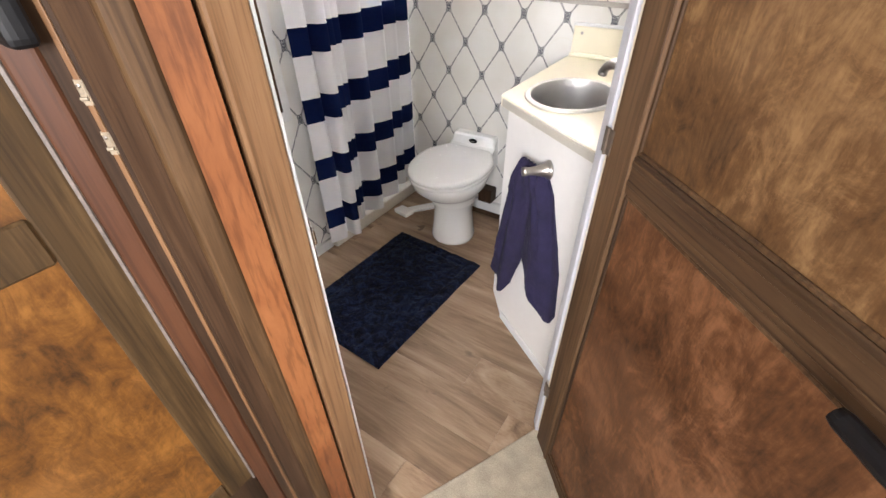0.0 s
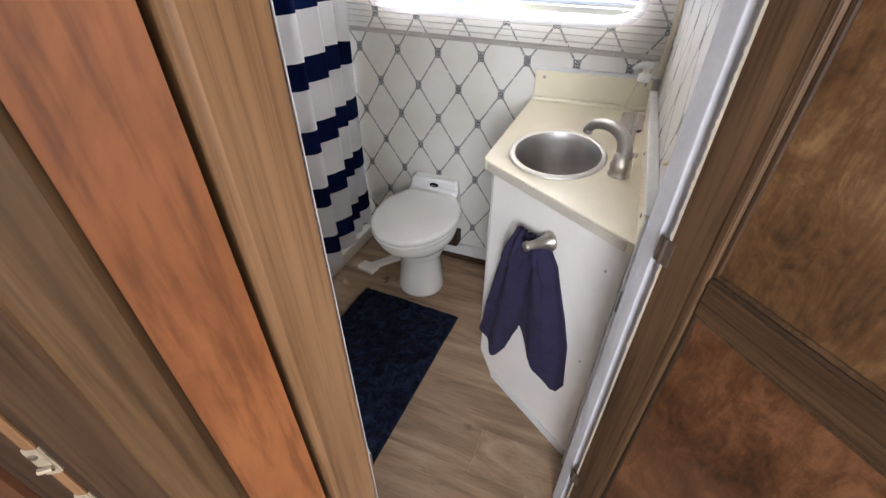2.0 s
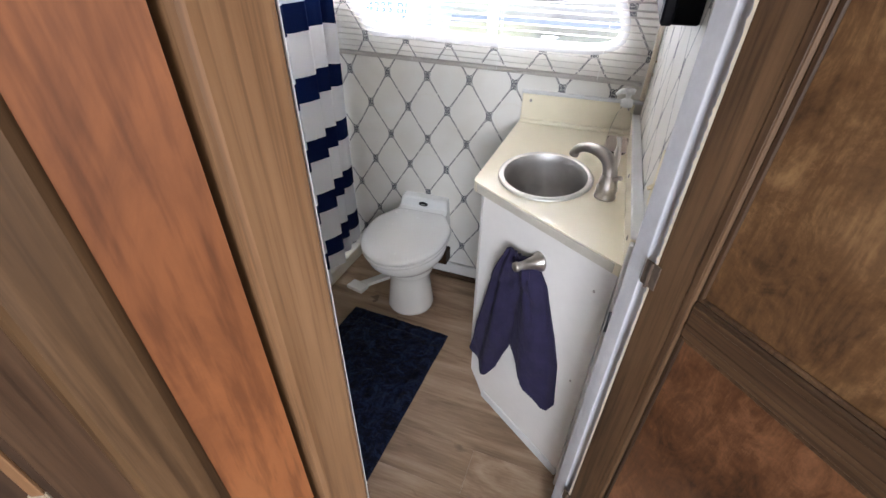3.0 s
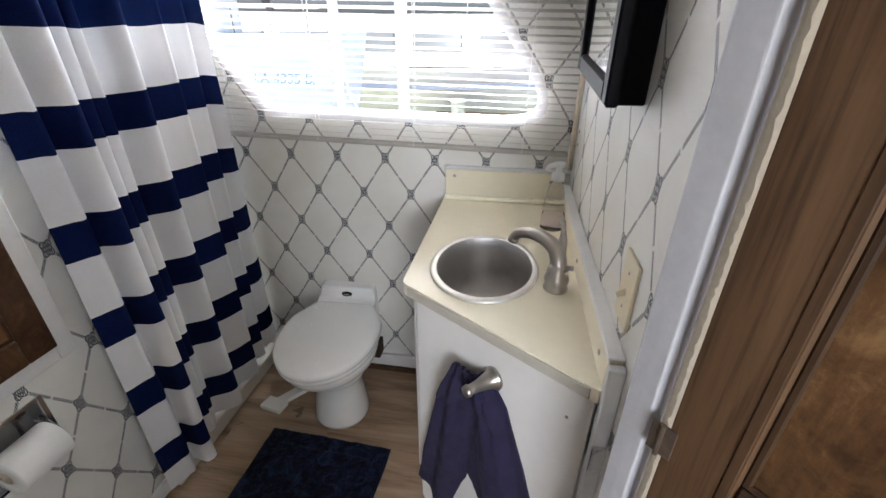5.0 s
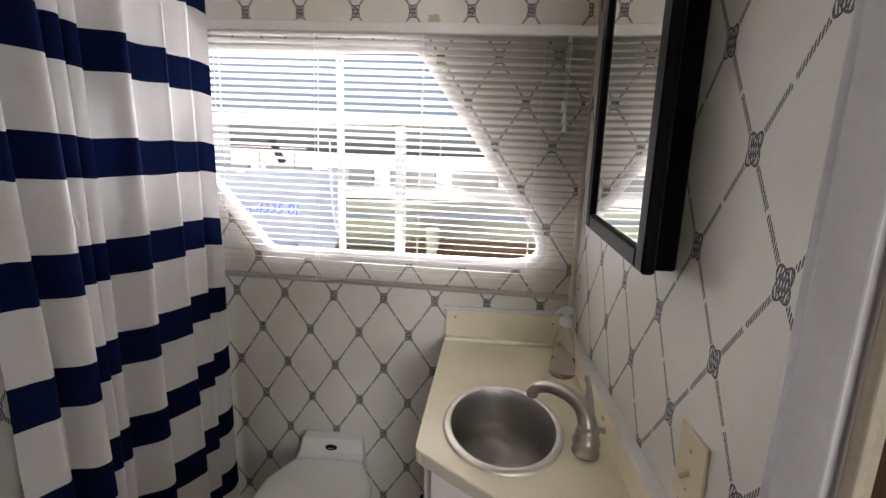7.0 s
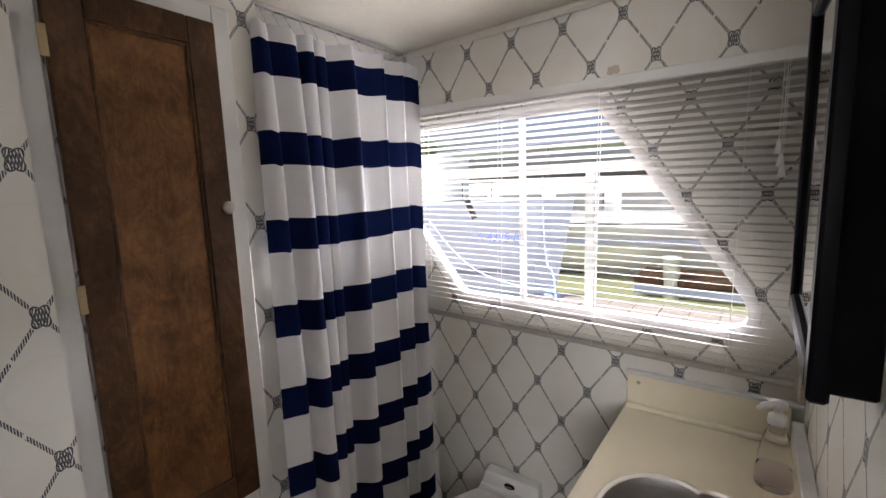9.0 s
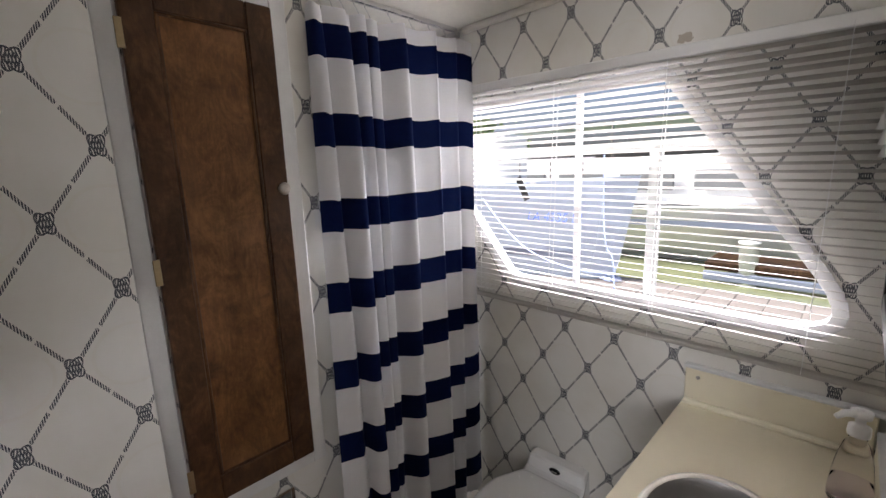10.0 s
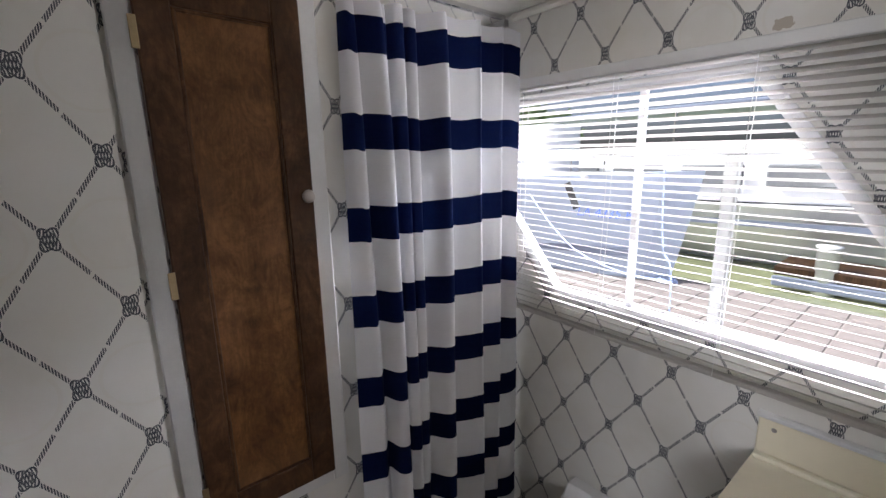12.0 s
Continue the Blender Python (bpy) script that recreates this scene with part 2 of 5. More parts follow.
CAB_WHITE = plain("cabinet_white_panel", (0.76, 0.74, 0.71), 0.42, vary=0.04, scale=5)
PORCELAIN = plain("white_porcelain", (0.83, 0.83, 0.82), 0.12, vary=0.015, scale=4, bump=0.0, Coat_Weight=0.4)
SEAT_PLASTIC = plain("white_seat_plastic", (0.82, 0.82, 0.81), 0.25, vary=0.015, scale=4, bump=0.0)
BLACK_PAINT = plain("black_frame_paint", (0.003, 0.003, 0.006), 0.35, vary=0.3, bump=0.0, Specular_IOR_Level=0.1)
BLACK_PLASTIC = plain("black_plastic", (0.006, 0.006, 0.007), 0.42, vary=0.2, Specular_IOR_Level=0.25)
NICKEL = plain("brushed_nickel", (0.47, 0.44, 0.41), 0.30, 1.0, vary=0.03, scale=12, bump=0.0)
CHROME = plain("chrome", (0.72, 0.72, 0.73), 0.12, 1.0, vary=0.03, bump=0.0)
BRONZE = plain("dark_bronze", (0.14, 0.105, 0.08), 0.45, 0.5, vary=0.3, scale=60)
BRASS = plain("aged_brass", (0.50, 0.40, 0.24), 0.35, 1.0, vary=0.15)
STEEL = plain("stainless_steel", (0.52, 0.505, 0.49), 0.46, 1.0, vary=0.05, scale=30, bump=0.0, Anisotropic=0.5)
WORN_METAL = plain("worn_plated_metal", (0.27, 0.22, 0.155), 0.55, 0.3, vary=0.3, scale=80)
RIM_STEEL = plain("pale_rim_steel", (0.70, 0.68, 0.64), 0.45, 0.75, vary=0.06, scale=50)
EDGE_STRIP = plain("grey_beige_edge_strip", (0.50, 0.47, 0.40), 0.35, vary=0.08, scale=12)
WORN_EDGE = plain("worn_silver_edge", (0.13, 0.105, 0.09), 0.5, vary=0.5, scale=60)
IVORY = plain("ivory_plastic", (0.72, 0.64, 0.46), 0.35, vary=0.03)
WHITE_PLASTIC = plain("white_plastic", (0.80, 0.80, 0.79), 0.3, vary=0.02)
ALUMINIUM = plain("white_aluminium", (0.50, 0.50, 0.51), 0.35, vary=0.05)
PAPER_ROLL = plain("tissue_paper", (0.82, 0.81, 0.79), 0.95, vary=0.03, scale=60, bump=0.3)
SHOWER = plain("shower_grey_wall", (0.50, 0.50, 0.50), 0.4, vary=0.08, scale=4)
PAN = plain("shower_pan_plastic", (0.68, 0.65, 0.58), 0.4, vary=0.08)


def fabric(name, color, scale=900.0, fuzz=0.3, vary=0.25, rough=0.95):
    n = Nodes(name)
    c = n.coord()
    f1, f2 = n.noise(c, 22.0, 4), n.noise(c, scale, 2)
    f = n.m("ADD", n.m("MULTIPLY", f1, 0.5), n.m("MULTIPLY", f2, 0.5))
    lo, hi = tuple(q * (1 - vary) for q in color), tuple(min(1, q * (1 + vary)) for q in color)
    n.bump(f2, 0.5, 0.0015)
    return n.done(n.ramp(f, [(0.3, lo), (0.7, hi)]), rough, 0.0, Sheen_Weight=fuzz)


TOWEL = fabric("purple_terry", (0.016, 0.012, 0.043), 500, 0.01, 0.4)


def rug_material():
    """Plush pile brushed this way and that: deep navy with paler patches."""
    n = Nodes("navy_rug_pile")
    c = n.coord()
    patch = n.noise(c, 17.0, 5, 0.68, 1.4)
    tuft = n.noise(c, 210.0, 3, 0.7)
    f = n.m("ADD", n.m("MULTIPLY", patch, 0.68), n.m("MULTIPLY", tuft, 0.32))
    col = n.ramp(f, [(0.40, (0.0009, 0.0017, 0.0065)), (0.50, (0.0033, 0.0065, 0.022)), (0.60, (0.014, 0.024, 0.064))])
    n.bump(tuft, 0.7, 0.003)
    return n.done(col, 0.95, 0.0, Sheen_Weight=0.05, Specular_IOR_Level=0.2)


RUG = rug_material()
CARPET = fabric("beige_carpet", (0.42, 0.36, 0.27), 260, 0.2, 0.3)


def curtain_material():
    """White cotton with navy bands, a little light shining through."""
    n = Nodes("striped_curtain_cloth")
    c = n.coord()
    sep = n.add("ShaderNodeSeparateXYZ")
    n.put(n.coord("UV"), sep.inputs[0])
    k = n.m("FRACT", n.m("DIVIDE", n.m("SUBTRACT", sep.outputs[1], 0.047), 0.2395))
    band = n.m("LESS_THAN", k, 0.0905 / 0.2395)
    band = n.m("MULTIPLY", band, n.m("GREATER_THAN", sep.outputs[1], 0.047))
    weave = n.noise(n.mapped(c, (900, 900, 350)), 1.0, 2)
    white = n.ramp(weave, [(0.3, (0.74, 0.745, 0.77)), (0.7, (0.81, 0.815, 0.84))])
    navy = n.ramp(weave, [(0.3, (0.0025, 0.0062, 0.036)), (0.7, (0.0055, 0.014, 0.067))])
    col = n.mix(band, white, navy)
    n.bump(weave, 0.12, 0.0006)
    n.done(col, 0.9, 0.0, Specular_IOR_Level=0.06)
    tr = n.add("ShaderNodeBsdfTranslucent")
    n.put(col, tr.inputs["Color"])
    mx = n.add("ShaderNodeMixShader")
    mx.inputs[0].default_value = 0.04
    n.t.links.new(n.bsdf.outputs[0], mx.inputs[1])
    n.t.links.new(tr.outputs[0], mx.inputs[2])
    n.t.links.new(mx.outputs[0], n.t.nodes["Material Output"].inputs["Surface"])
    return n.mat


CURTAIN = curtain_material()


def plank_material():
    n = Nodes("vinyl_plank_oak")
    c = n.coord("Object")
    info = n.add("ShaderNodeObjectInfo")
    sh = n.add("ShaderNodeVectorMath", operation="SCALE")
    n.put((7.3, 3.1, 1.0), sh.inputs[0])
    n.put(info.outputs["Random"], sh.inputs["Scale"])
    ad = n.add("ShaderNodeVectorMath", operation="ADD")
    n.put(c, ad.inputs[0])
    n.put(sh.outputs[0], ad.inputs[1])
    v = n.mapped(ad.outputs[0], (1.6, 11.0, 8.0))
    big, fine = n.noise(v, 0.9, 4, 0.55, 1.0), n.noise(n.mapped(ad.outputs[0], (10, 160, 50)), 1.0, 5, 0.65)
    spot = n.noise(n.mapped(ad.outputs[0], (9, 17, 5)), 1.0, 2, 0.5, 0.6)
    f = n.m("ADD", n.m("MULTIPLY", big, 0.76), n.m("MULTIPLY", fine, 0.24))
    col = n.ramp(f, [(0.33, (0.15, 0.088, 0.048)), (0.5, (0.33, 0.222, 0.138)), (0.64, (0.45, 0.33, 0.225))])
    knots = n.ramp(spot, [(0.69, (0, 0, 0)), (0.75, (1, 1, 1))])
    col = n.mix(n.m("MULTIPLY", knots, 0.75), col, (0.11, 0.068, 0.042))
    tone = n.m("ADD", 0.92, n.m("MULTIPLY", info.outputs["Random"], 0.14))
    hsv = n.add("ShaderNodeHueSaturation")
    n.put(tone, hsv.inputs["Value"])
    n.put(col, hsv.inputs["Color"])
    n.bump(fine, 0.15, 0.0008)
    return n.done(hsv.outputs[0], n.m("ADD", 0.34, n.m("MULTIPLY", fine, 0.15)))


PLANK = plank_material()


def glass_material(name, color, rough, ior):
    n = Nodes(name)
    n.bsdf.inputs["Transmission Weight"].default_value = 1.0
    n.bsdf.inputs["IOR"].default_value = ior
    return n.done(color, rough)


GLASS = glass_material("window_glass", (0.97, 0.99, 1.0), 0.0, 1.01)
SOAP_CLEAR = glass_material("clear_soap_bottle", (0.975, 0.96, 0.985), 0.05, 1.05)
MIRROR = plain("mirror_silver", (0.88, 0.89, 0.88), 0.015, 1.0, vary=0.0, bump=0.0)


def slat_material():
    n = Nodes("white_blind_slat")
    c = n.coord()
    col = n.ramp(n.noise(c, 12.0), [(0.3, (0.44, 0.415, 0.375)), (0.7, (0.51, 0.485, 0.445))])
    n.done(col, 0.45)
    tr = n.add("ShaderNodeBsdfTranslucent")
    n.put(col, tr.inputs["Color"])
    mx = n.add("ShaderNodeMixShader")
    mx.inputs[0].default_value = 0.05
    n.t.links.new(n.bsdf.outputs[0], mx.inputs[1])
    n.t.links.new(tr.outputs[0], mx.inputs[2])
    n.t.links.new(mx.outputs[0], n.t.nodes["Material Output"].inputs["Surface"])
    return n.mat


SLAT = slat_material()


# ---- mesh helpers ----
def finish(bm, name, material, smooth=False):
    bmesh.ops.recalc_face_normals(bm, faces=bm.faces)
    me = bpy.data.meshes.new(name)
    bm.to_mesh(me)
    bm.free()
    for p in me.polygons:
        p.use_smooth = smooth
    if material:
        me.materials.append(material)
    return me


def part(name, bm, material, parent=None, label="", smooth=False):
    ob = new(name, finish(bm, name, material, smooth))
    ob.parent = parent
    if label:
        tagged(ob, label)
    return ob


def box(lo, hi, bevel=0.0, bm=None, seg=1):
    bm = bm or bmesh.new()
    own = bmesh.new()
    bmesh.ops.create_cube(own, size=1.0)
    for v in own.verts:
        v.co = Vector([lo[i] + (v.co[i] + 0.5) * (hi[i] - lo[i]) for i in range(3)])
    if bevel:
        bmesh.ops.bevel(own, geom=own.edges[:], offset=bevel, segments=seg, profile=0.6, affect="EDGES")
    return merge(bm, own)


def merge(bm, other, m=None):
    me = bpy.data.meshes.new("tmp")
    other.to_mesh(me)
    other.free()
    if m:
        me.transform(m)
    bm.from_mesh(me)
    bpy.data.meshes.remove(me)
    return bm


def prism(points, z0, z1, bevel=0.0, bm=None):
    """A plan outline raised from z0 to z1."""
    bm = bm or bmesh.new()
    own = bmesh.new()
    f = own.faces.new([own.verts.new((x, y, z0)) for x, y in points])
    top = bmesh.ops.extrude_face_region(own, geom=[f])
    for v in [g for g in top["geom"] if isinstance(g, bmesh.types.BMVert)]:
        v.co.z = z1
    if bevel:
        bmesh.ops.bevel(own, geom=own.edges[:], offset=bevel, segments=2, profile=0.6, affect="EDGES")
    return merge(bm, own)


def lathe(profile, seg=32, bm=None, sx=1.0, sy=1.0):
    """Turn (r, z) pairs about the z axis; r of 0 closes an end."""
    bm = bm or bmesh.new()
    rings = []
    for r, z in profile:
        if r <= 1e-6:
            rings.append([bm.verts.new((0, 0, z))])
        else:
            rings.append([bm.verts.new((r * sx * math.cos(2 * math.pi * i / seg), r * sy * math.sin(2 * math.pi * i / seg), z)) for i in range(seg)])
    for a, b in zip(rings, rings[1:]):
        for i in range(seg):
            j = (i + 1) % seg
            q = [a[i % len(a)], a[j % len(a)], b[j % len(b)], b[i % len(b)]]
            q = [v for k, v in enumerate(q) if v not in q[:k]]
            if len(q) > 2:
                bm.faces.new(q)
    return bm


def moved(bm, m):
    bm.transform(m)
    return bm


def tube(path, radius, seg=12, bm=None):
    """A round bar along points; radius may be a list."""
    bm = bm or bmesh.new()
    pts = [Vector(p) for p in path]
    radii = radius if isinstance(radius, (list, tuple)) else [radius] * len(pts)
    side = None
    rings = []
    for i, p in enumerate(pts):
        d = (pts[min(i + 1, len(pts) - 1)] - pts[max(i - 1, 0)]).normalized()
        if side is None:
            side = d.orthogonal().normalized()
        side = (side - d * side.dot(d)).normalized()
        up = d.cross(side)
        rings.append([bm.verts.new(p + radii[i] * (math.cos(2 * math.pi * k / seg) * side + math.sin(2 * math.pi * k / seg) * up)) for k in range(seg)])
    for a, b in zip(rings, rings[1:]):
        for k in range(seg):
            bm.faces.new((a[k], a[(k + 1) % seg], b[(k + 1) % seg], b[k]))
    bm.faces.new(rings[0])
    bm.faces.new(rings[-1])
    return bm


def curve_points(knots, steps=8):
    """A smooth line through points."""
    k = [Vector(p) for p in knots]
    k = [k[0] * 2 - k[1]] + k + [k[-1] * 2 - k[-2]]
    out = []
    for i in range(1, len(k) - 2):
        for s in range(steps):
            t = s / steps
            a, b, c, d = k[i - 1:i + 3]
            out.append(0.5 * ((2 * b) + (c - a) * t + (2 * a - 5 * b + 4 * c - d) * t * t + (3 * b - a - 3 * c + d) * t ** 3))
    return out + [k[-2]]


def rounded(points, radii, steps=8):
    """A plan outline with its corners rounded."""
    out = []
    n = len(points)
    for i in range(n):
        p, a, b = Vector(points[i]), Vector(points[i - 1]), Vector(points[(i + 1) % n])
        r = radii[i]
        if r <= 0:
            out.append(tuple(p))
            continue
        u, v = (a - p).normalized(), (b - p).normalized()
        half = math.acos(max(-1, min(1, u.dot(v)))) / 2
        d = r / math.tan(half)
        p0, p1 = p + u * d, p + v * d
        for s in range(steps + 1):
            t = s / steps
            out.append(tuple((1 - t) ** 2 * p0 + 2 * t * (1 - t) * p + t * t * p1))
    return out


def empty(name, label, category, at=(0, 0, 0), group="", turn=0.0):
    ob = new(name)
    ob.empty_display_size = 0.05
    ob.matrix_world = pose(*at, 0, 0, turn)
    return tagged(ob, label, category, group)


def structure(name, bm, material, label, category="structure", smooth=False):
    return tagged(part(name, bm, material, None, "", smooth), label, category, "", "structure")


# ---- the bathroom's shell ----
LEFT, BACK, RIGHT, TOP = -0.295, 2.25, 0.952, 2.07
BLOCK_X, BLOCK_Y, FRONT_Y = -0.168, 1.086, 0.80


def pierced_wall(outer, holes, place, thick):
    """An upright sheet with holes; outlines in (u, z), set in space by place(u, z, depth)."""
    bm = bmesh.new()
    for loop in [outer] + holes:
        vs = [bm.verts.new((u, 0, z)) for u, z in loop]
        for a, b in zip(vs, vs[1:] + vs[:1]):
            bm.edges.new((a, b))
    bmesh.ops.triangle_fill(bm, use_beauty=True, use_dissolve=False, edges=bm.edges[:])
    ext = bmesh.ops.extrude_face_region(bm, geom=bm.faces[:])
    deep = {v for v in ext["geom"] if isinstance(v, bmesh.types.BMVert)}
    for v in bm.verts:
        v.co = Vector(place(v.co.x, v.co.z, thick if v in deep else 0.0))
    return bm


WINDOW = rounded([(-0.09, 1.115), (0.915, 1.105), (0.43, 1.785), (-0.64, 1.785)], [0.07, 0.10, 0.05, 0.05])
wall_back = structure("wall_back", pierced_wall([(-1.08, -0.03), (1.0, -0.03), (1.0, 2.12), (-1.08, 2.12)], [WINDOW], lambda u, z, d: (u, BACK + d, z), 0.034),
                      PAPER_BACK, "back wall papered in off-white rope-lattice wallpaper", "wall")
structure("wall_right", box((RIGHT, 1.262, -0.03), (1.0, BACK, 2.12)), PAPER_RIGHT, "side wall papered in off-white rope-lattice wallpaper", "wall")
CUPBOARD = [(1.150, 0.710), (1.463, 0.710), (1.463, 1.949), (1.150, 1.949)]
ROLL_HOLE = [(1.243, 0.457), (1.397, 0.457), (1.397, 0.603), (1.243, 0.603)]
structure("wall_left", pierced_wall([(1.05, -0.03), (1.60, -0.03), (1.60, 2.12), (1.05, 2.12)], [CUPBOARD, ROLL_HOLE], lambda u, z, d: (LEFT - d, u, z), 0.04),
          PAPER_LEFT, "papered wall with a built-in cupboard beside the shower", "wall")
structure("wall_block", box((-0.6, FRONT_Y, -0.03), (BLOCK_X, BLOCK_Y, 2.12)), PAPER_BLOCK, "papered wall end standing forward of the cupboard", "wall")
structure("wall_behind_cupboard", box((-0.64, 1.05, -0.03), (-0.60, 1.56, 2.12)), CREAM_PAINT, "plain wall that closes the space behind the cupboard", "wall")
structure("wall_front", box((BLOCK_X, 0.72, -0.03), (0.60, FRONT_Y, 2.12)), PAPER_BACK, "papered wall beside the doorway", "wall")
structure("wall_shower_end", box((-1.08, 1.56, -0.03), (LEFT - 0.041, 1.60, 2.12)), SHOWER, "grey shower end wall", "wall")
structure("wall_shower_side", box((-1.12, 1.56, -0.03), (-1.08, 2.30, 2.12)), SHOWER, "grey shower side wall", "wall")
structure("ceiling", box((-1.12, -1.1, TOP), (2.4, 2.30, 2.12)), CEILING, "low off-white ceiling panel", "ceiling")
structure("ceiling_moulding", box((-0.30, 2.225, 2.045), (RIGHT, BACK, TOP), 0.008), CEILING, "off-white moulding where ceiling meets wall", "trim")
structure("subfloor", box((-1.12, 0.55, -0.06), (1.0, 2.30, -0.006)), PAN, "floor under the planks", "floor")

# floor planks, laid along x
floor = tagged(new("floor"), "oak-look vinyl plank floor with knots", "floor", "", "structure")
plank_mesh = finish(box((0, 0, -0.006), (0.90, 0.1486, 0), 0.0005), "plank", PLANK)
for i in range(10):
    y = 0.79 + i * 0.149
    x = -1.15 + (i * 0.37) % 0.55
    while x < 0.94:
        p = new("plank", plank_mesh)
        x1 = min(x + 0.90, 1.0)
        p.matrix_world = Matrix.LocRotScale((x, y, 0), None, ((x1 - x - 0.0005) / 0.90, 1, 1))
        p.parent = floor
        x += 0.90

structure("baseboard", box((0.0, 2.232, 0.028), (0.56, BACK, 0.09), 0.004), WHITE_PAINT, "white painted baseboard", "baseboard")
structure("shoe_moulding", box((0.0, 2.222, 0.0), (0.56, 2.249, 0.028), 0.008), TRIM_DARK, "brown wooden shoe moulding along the floor", "trim")
structure("baseboard_left", box((LEFT, BLOCK_Y, 0.0), (LEFT + 0.014, 1.585, 0.055), 0.004), WHITE_PAINT, "white painted baseboard", "baseboard")

# shower pan with its curb
pan = empty("shower_pan", "off-white plastic shower pan with a low curb", "shower pan", (-0.66, 1.92, 0))
pan_bm = box((-0.40, -0.32, 0.0), (0.36, 0.33, 0.03))
part("base", pan_bm, PAN, pan)
part("curb", box((0.36, -0.335, 0.0), (0.405, 0.33, 0.072), 0.012, seg=3), PAN, pan)

# ---- doorway: corner post, jambs, threshold ----
structure("door_jamb_right", prism([(0.916, 1.262), (0.952, 1.262), (0.952, 1.236), (0.934, 1.230), (0.9250, 1.2450)], 0.0, TOP, 0.002), JAMB_PAINT, "white painted door jamb", "trim")
structure("door_casing_right", prism([(0.922, 1.280), (0.922, 1.264), (0.951, 1.264), (0.951, 1.280)], 0.0, TOP, 0.004), JAMB_PAINT, "white painted casing round the doorway", "trim")
structure("door_stop_strip", prism([(0.9545, 1.240), (0.965, 1.237), (1.002, 1.252), (1.002, 1.2605), (0.9545, 1.2605)], 0.0, TOP, 0.002), CREAM_PAINT, "worn cream wooden strip on the jamb", "trim")
structure("door_header", prism([(0.655, 0.80), (0.70, 0.775), (0.955, 1.235), (0.91, 1.262)], 1.97, TOP), WHITE_PAINT, "white painted header over the doorway", "trim")

structure("post_core", prism([(0.60, 0.795), (0.650, 0.797), (0.676, 0.722), (0.658, 0.678), (0.60, 0.672), (0.545, 0.66), (0.545, 0.72)], 0.0, TOP), TRIM_DARK, "dark wooden corner post", "wall")
structure("jamb_edge_left", prism([(0.648, 0.779), (0.688, 0.7745), (0.6974, 0.7690), (0.6817, 0.7840), (0.645, 0.803)], 0.0, TOP, 0.0015), WHITE_PAINT, "cream painted edge of the jamb", "trim")
structure("jamb_trim_inner", prism([(0.655, 0.779), (0.690, 0.7735), (0.6975, 0.7675), (0.699, 0.722), (0.684, 0.7235)], 0.0, TOP, 0.004), TRIM_WOOD, "brown wooden jamb board with rounded edge", "trim")
structure("jamb_veneer", prism([(0.668, 0.716), (0.6952, 0.7168), (0.6785, 0.682), (0.655, 0.680)], 0.0, TOP), ORANGE_PLY, "orange stained veneer strip", "trim")
structure("jamb_recess_strip", prism([(0.650, 0.676), (0.6655, 0.660), (0.617, 0.6475), (0.610, 0.668)], 0.0, TOP, 0.002), TRIM_DARK, "dark wooden strip beside the jamb board", "trim")
structure("jamb_trim_outer", prism([(0.664, 0.690), (0.678, 0.685), (0.6805, 0.678), (0.6715, 0.6590), (0.660, 0.658), (0.652, 0.676)], 0.0, TOP, 0.004), TRIM_OUTER, "brown wooden jamb board with rounded edge", "trim")
structure("keeper_strip", prism([(0.608, 0.672), (0.616, 0.650), (0.590, 0.634), (0.575, 0.660)], 0.0, TOP, 0.002), TRIM_DARK, "dark grooved strip that carries the latch keepers", "trim")
structure("groove_bead", prism([(0.607, 0.650), (0.611, 0.645), (0.606, 0.642), (0.602, 0.647)], 0.0, TOP, 0.001), TRIM_WOOD, "thin wooden bead along the dark strip", "trim")
structure("closet_jamb", prism([(0.574, 0.660), (0.592, 0.631), (0.572, 0.610), (0.545, 0.640)], 0.0, TOP, 0.004), TRIM_RED, "reddish wooden closet jamb", "trim")
structure("closet_edge_strip", prism([(0.562, 0.622), (0.5727, 0.6095), (0.5705, 0.6065), (0.560, 0.617)], 0.42, TOP, 0.0004), WORN_EDGE, "thin silvery edging strip with worn paint", "trim")


def keeper(z):
    k = empty("latch_keeper", "small ivory metal latch keeper on the dark strip", "latch keeper", (0.607, 0.6445, z), "keepers", -148)
    part("plate", box((-0.004, -0.003, -0.012), (0.004, 0.002, 0.012), 0.0012), WORN_METAL, k)
    part("lip", tube([(-0.003, 0.002, -0.005), (0.003, 0.003, -0.005)], 0.002, 8), WORN_METAL, k)
    part("screw", moved(lathe([(0, 0.0), (0.0018, 0.0), (0.0018, 0.001), (0, 0.0014)], 10), pose(0, 0.002, 0.006, -90)), NICKEL, k)


keeper(1.136)
keeper(1.089)
pull = empty("closet_latch", "black plastic latch grip on the closet jamb", "latch", (0.600, 0.634, 1.210))
part("grip", box((-0.014, -0.022, -0.035), (0.014, 0.0, 0.10), 0.008, seg=3), BLACK_PLASTIC, pull)

# strike plate on the cream edge
strike = empty("strike_plate", "small chrome strike plate on the door jamb", "strike plate", (0.6745, 0.7885, 0.916), "", 54)
part("plate", box((-0.002, -0.009, -0.035), (0.002, 0.009, 0.035), 0.001), CHROME, strike)
part("tongue", box((0.001, -0.004, -0.012), (0.006, 0.010, 0.012), 0.002), CHROME, strike)

# ---- bathroom door, standing open ----
DOOR_W, DOOR_H = 0.607, 1.93
DOOR_TURN = -47.0


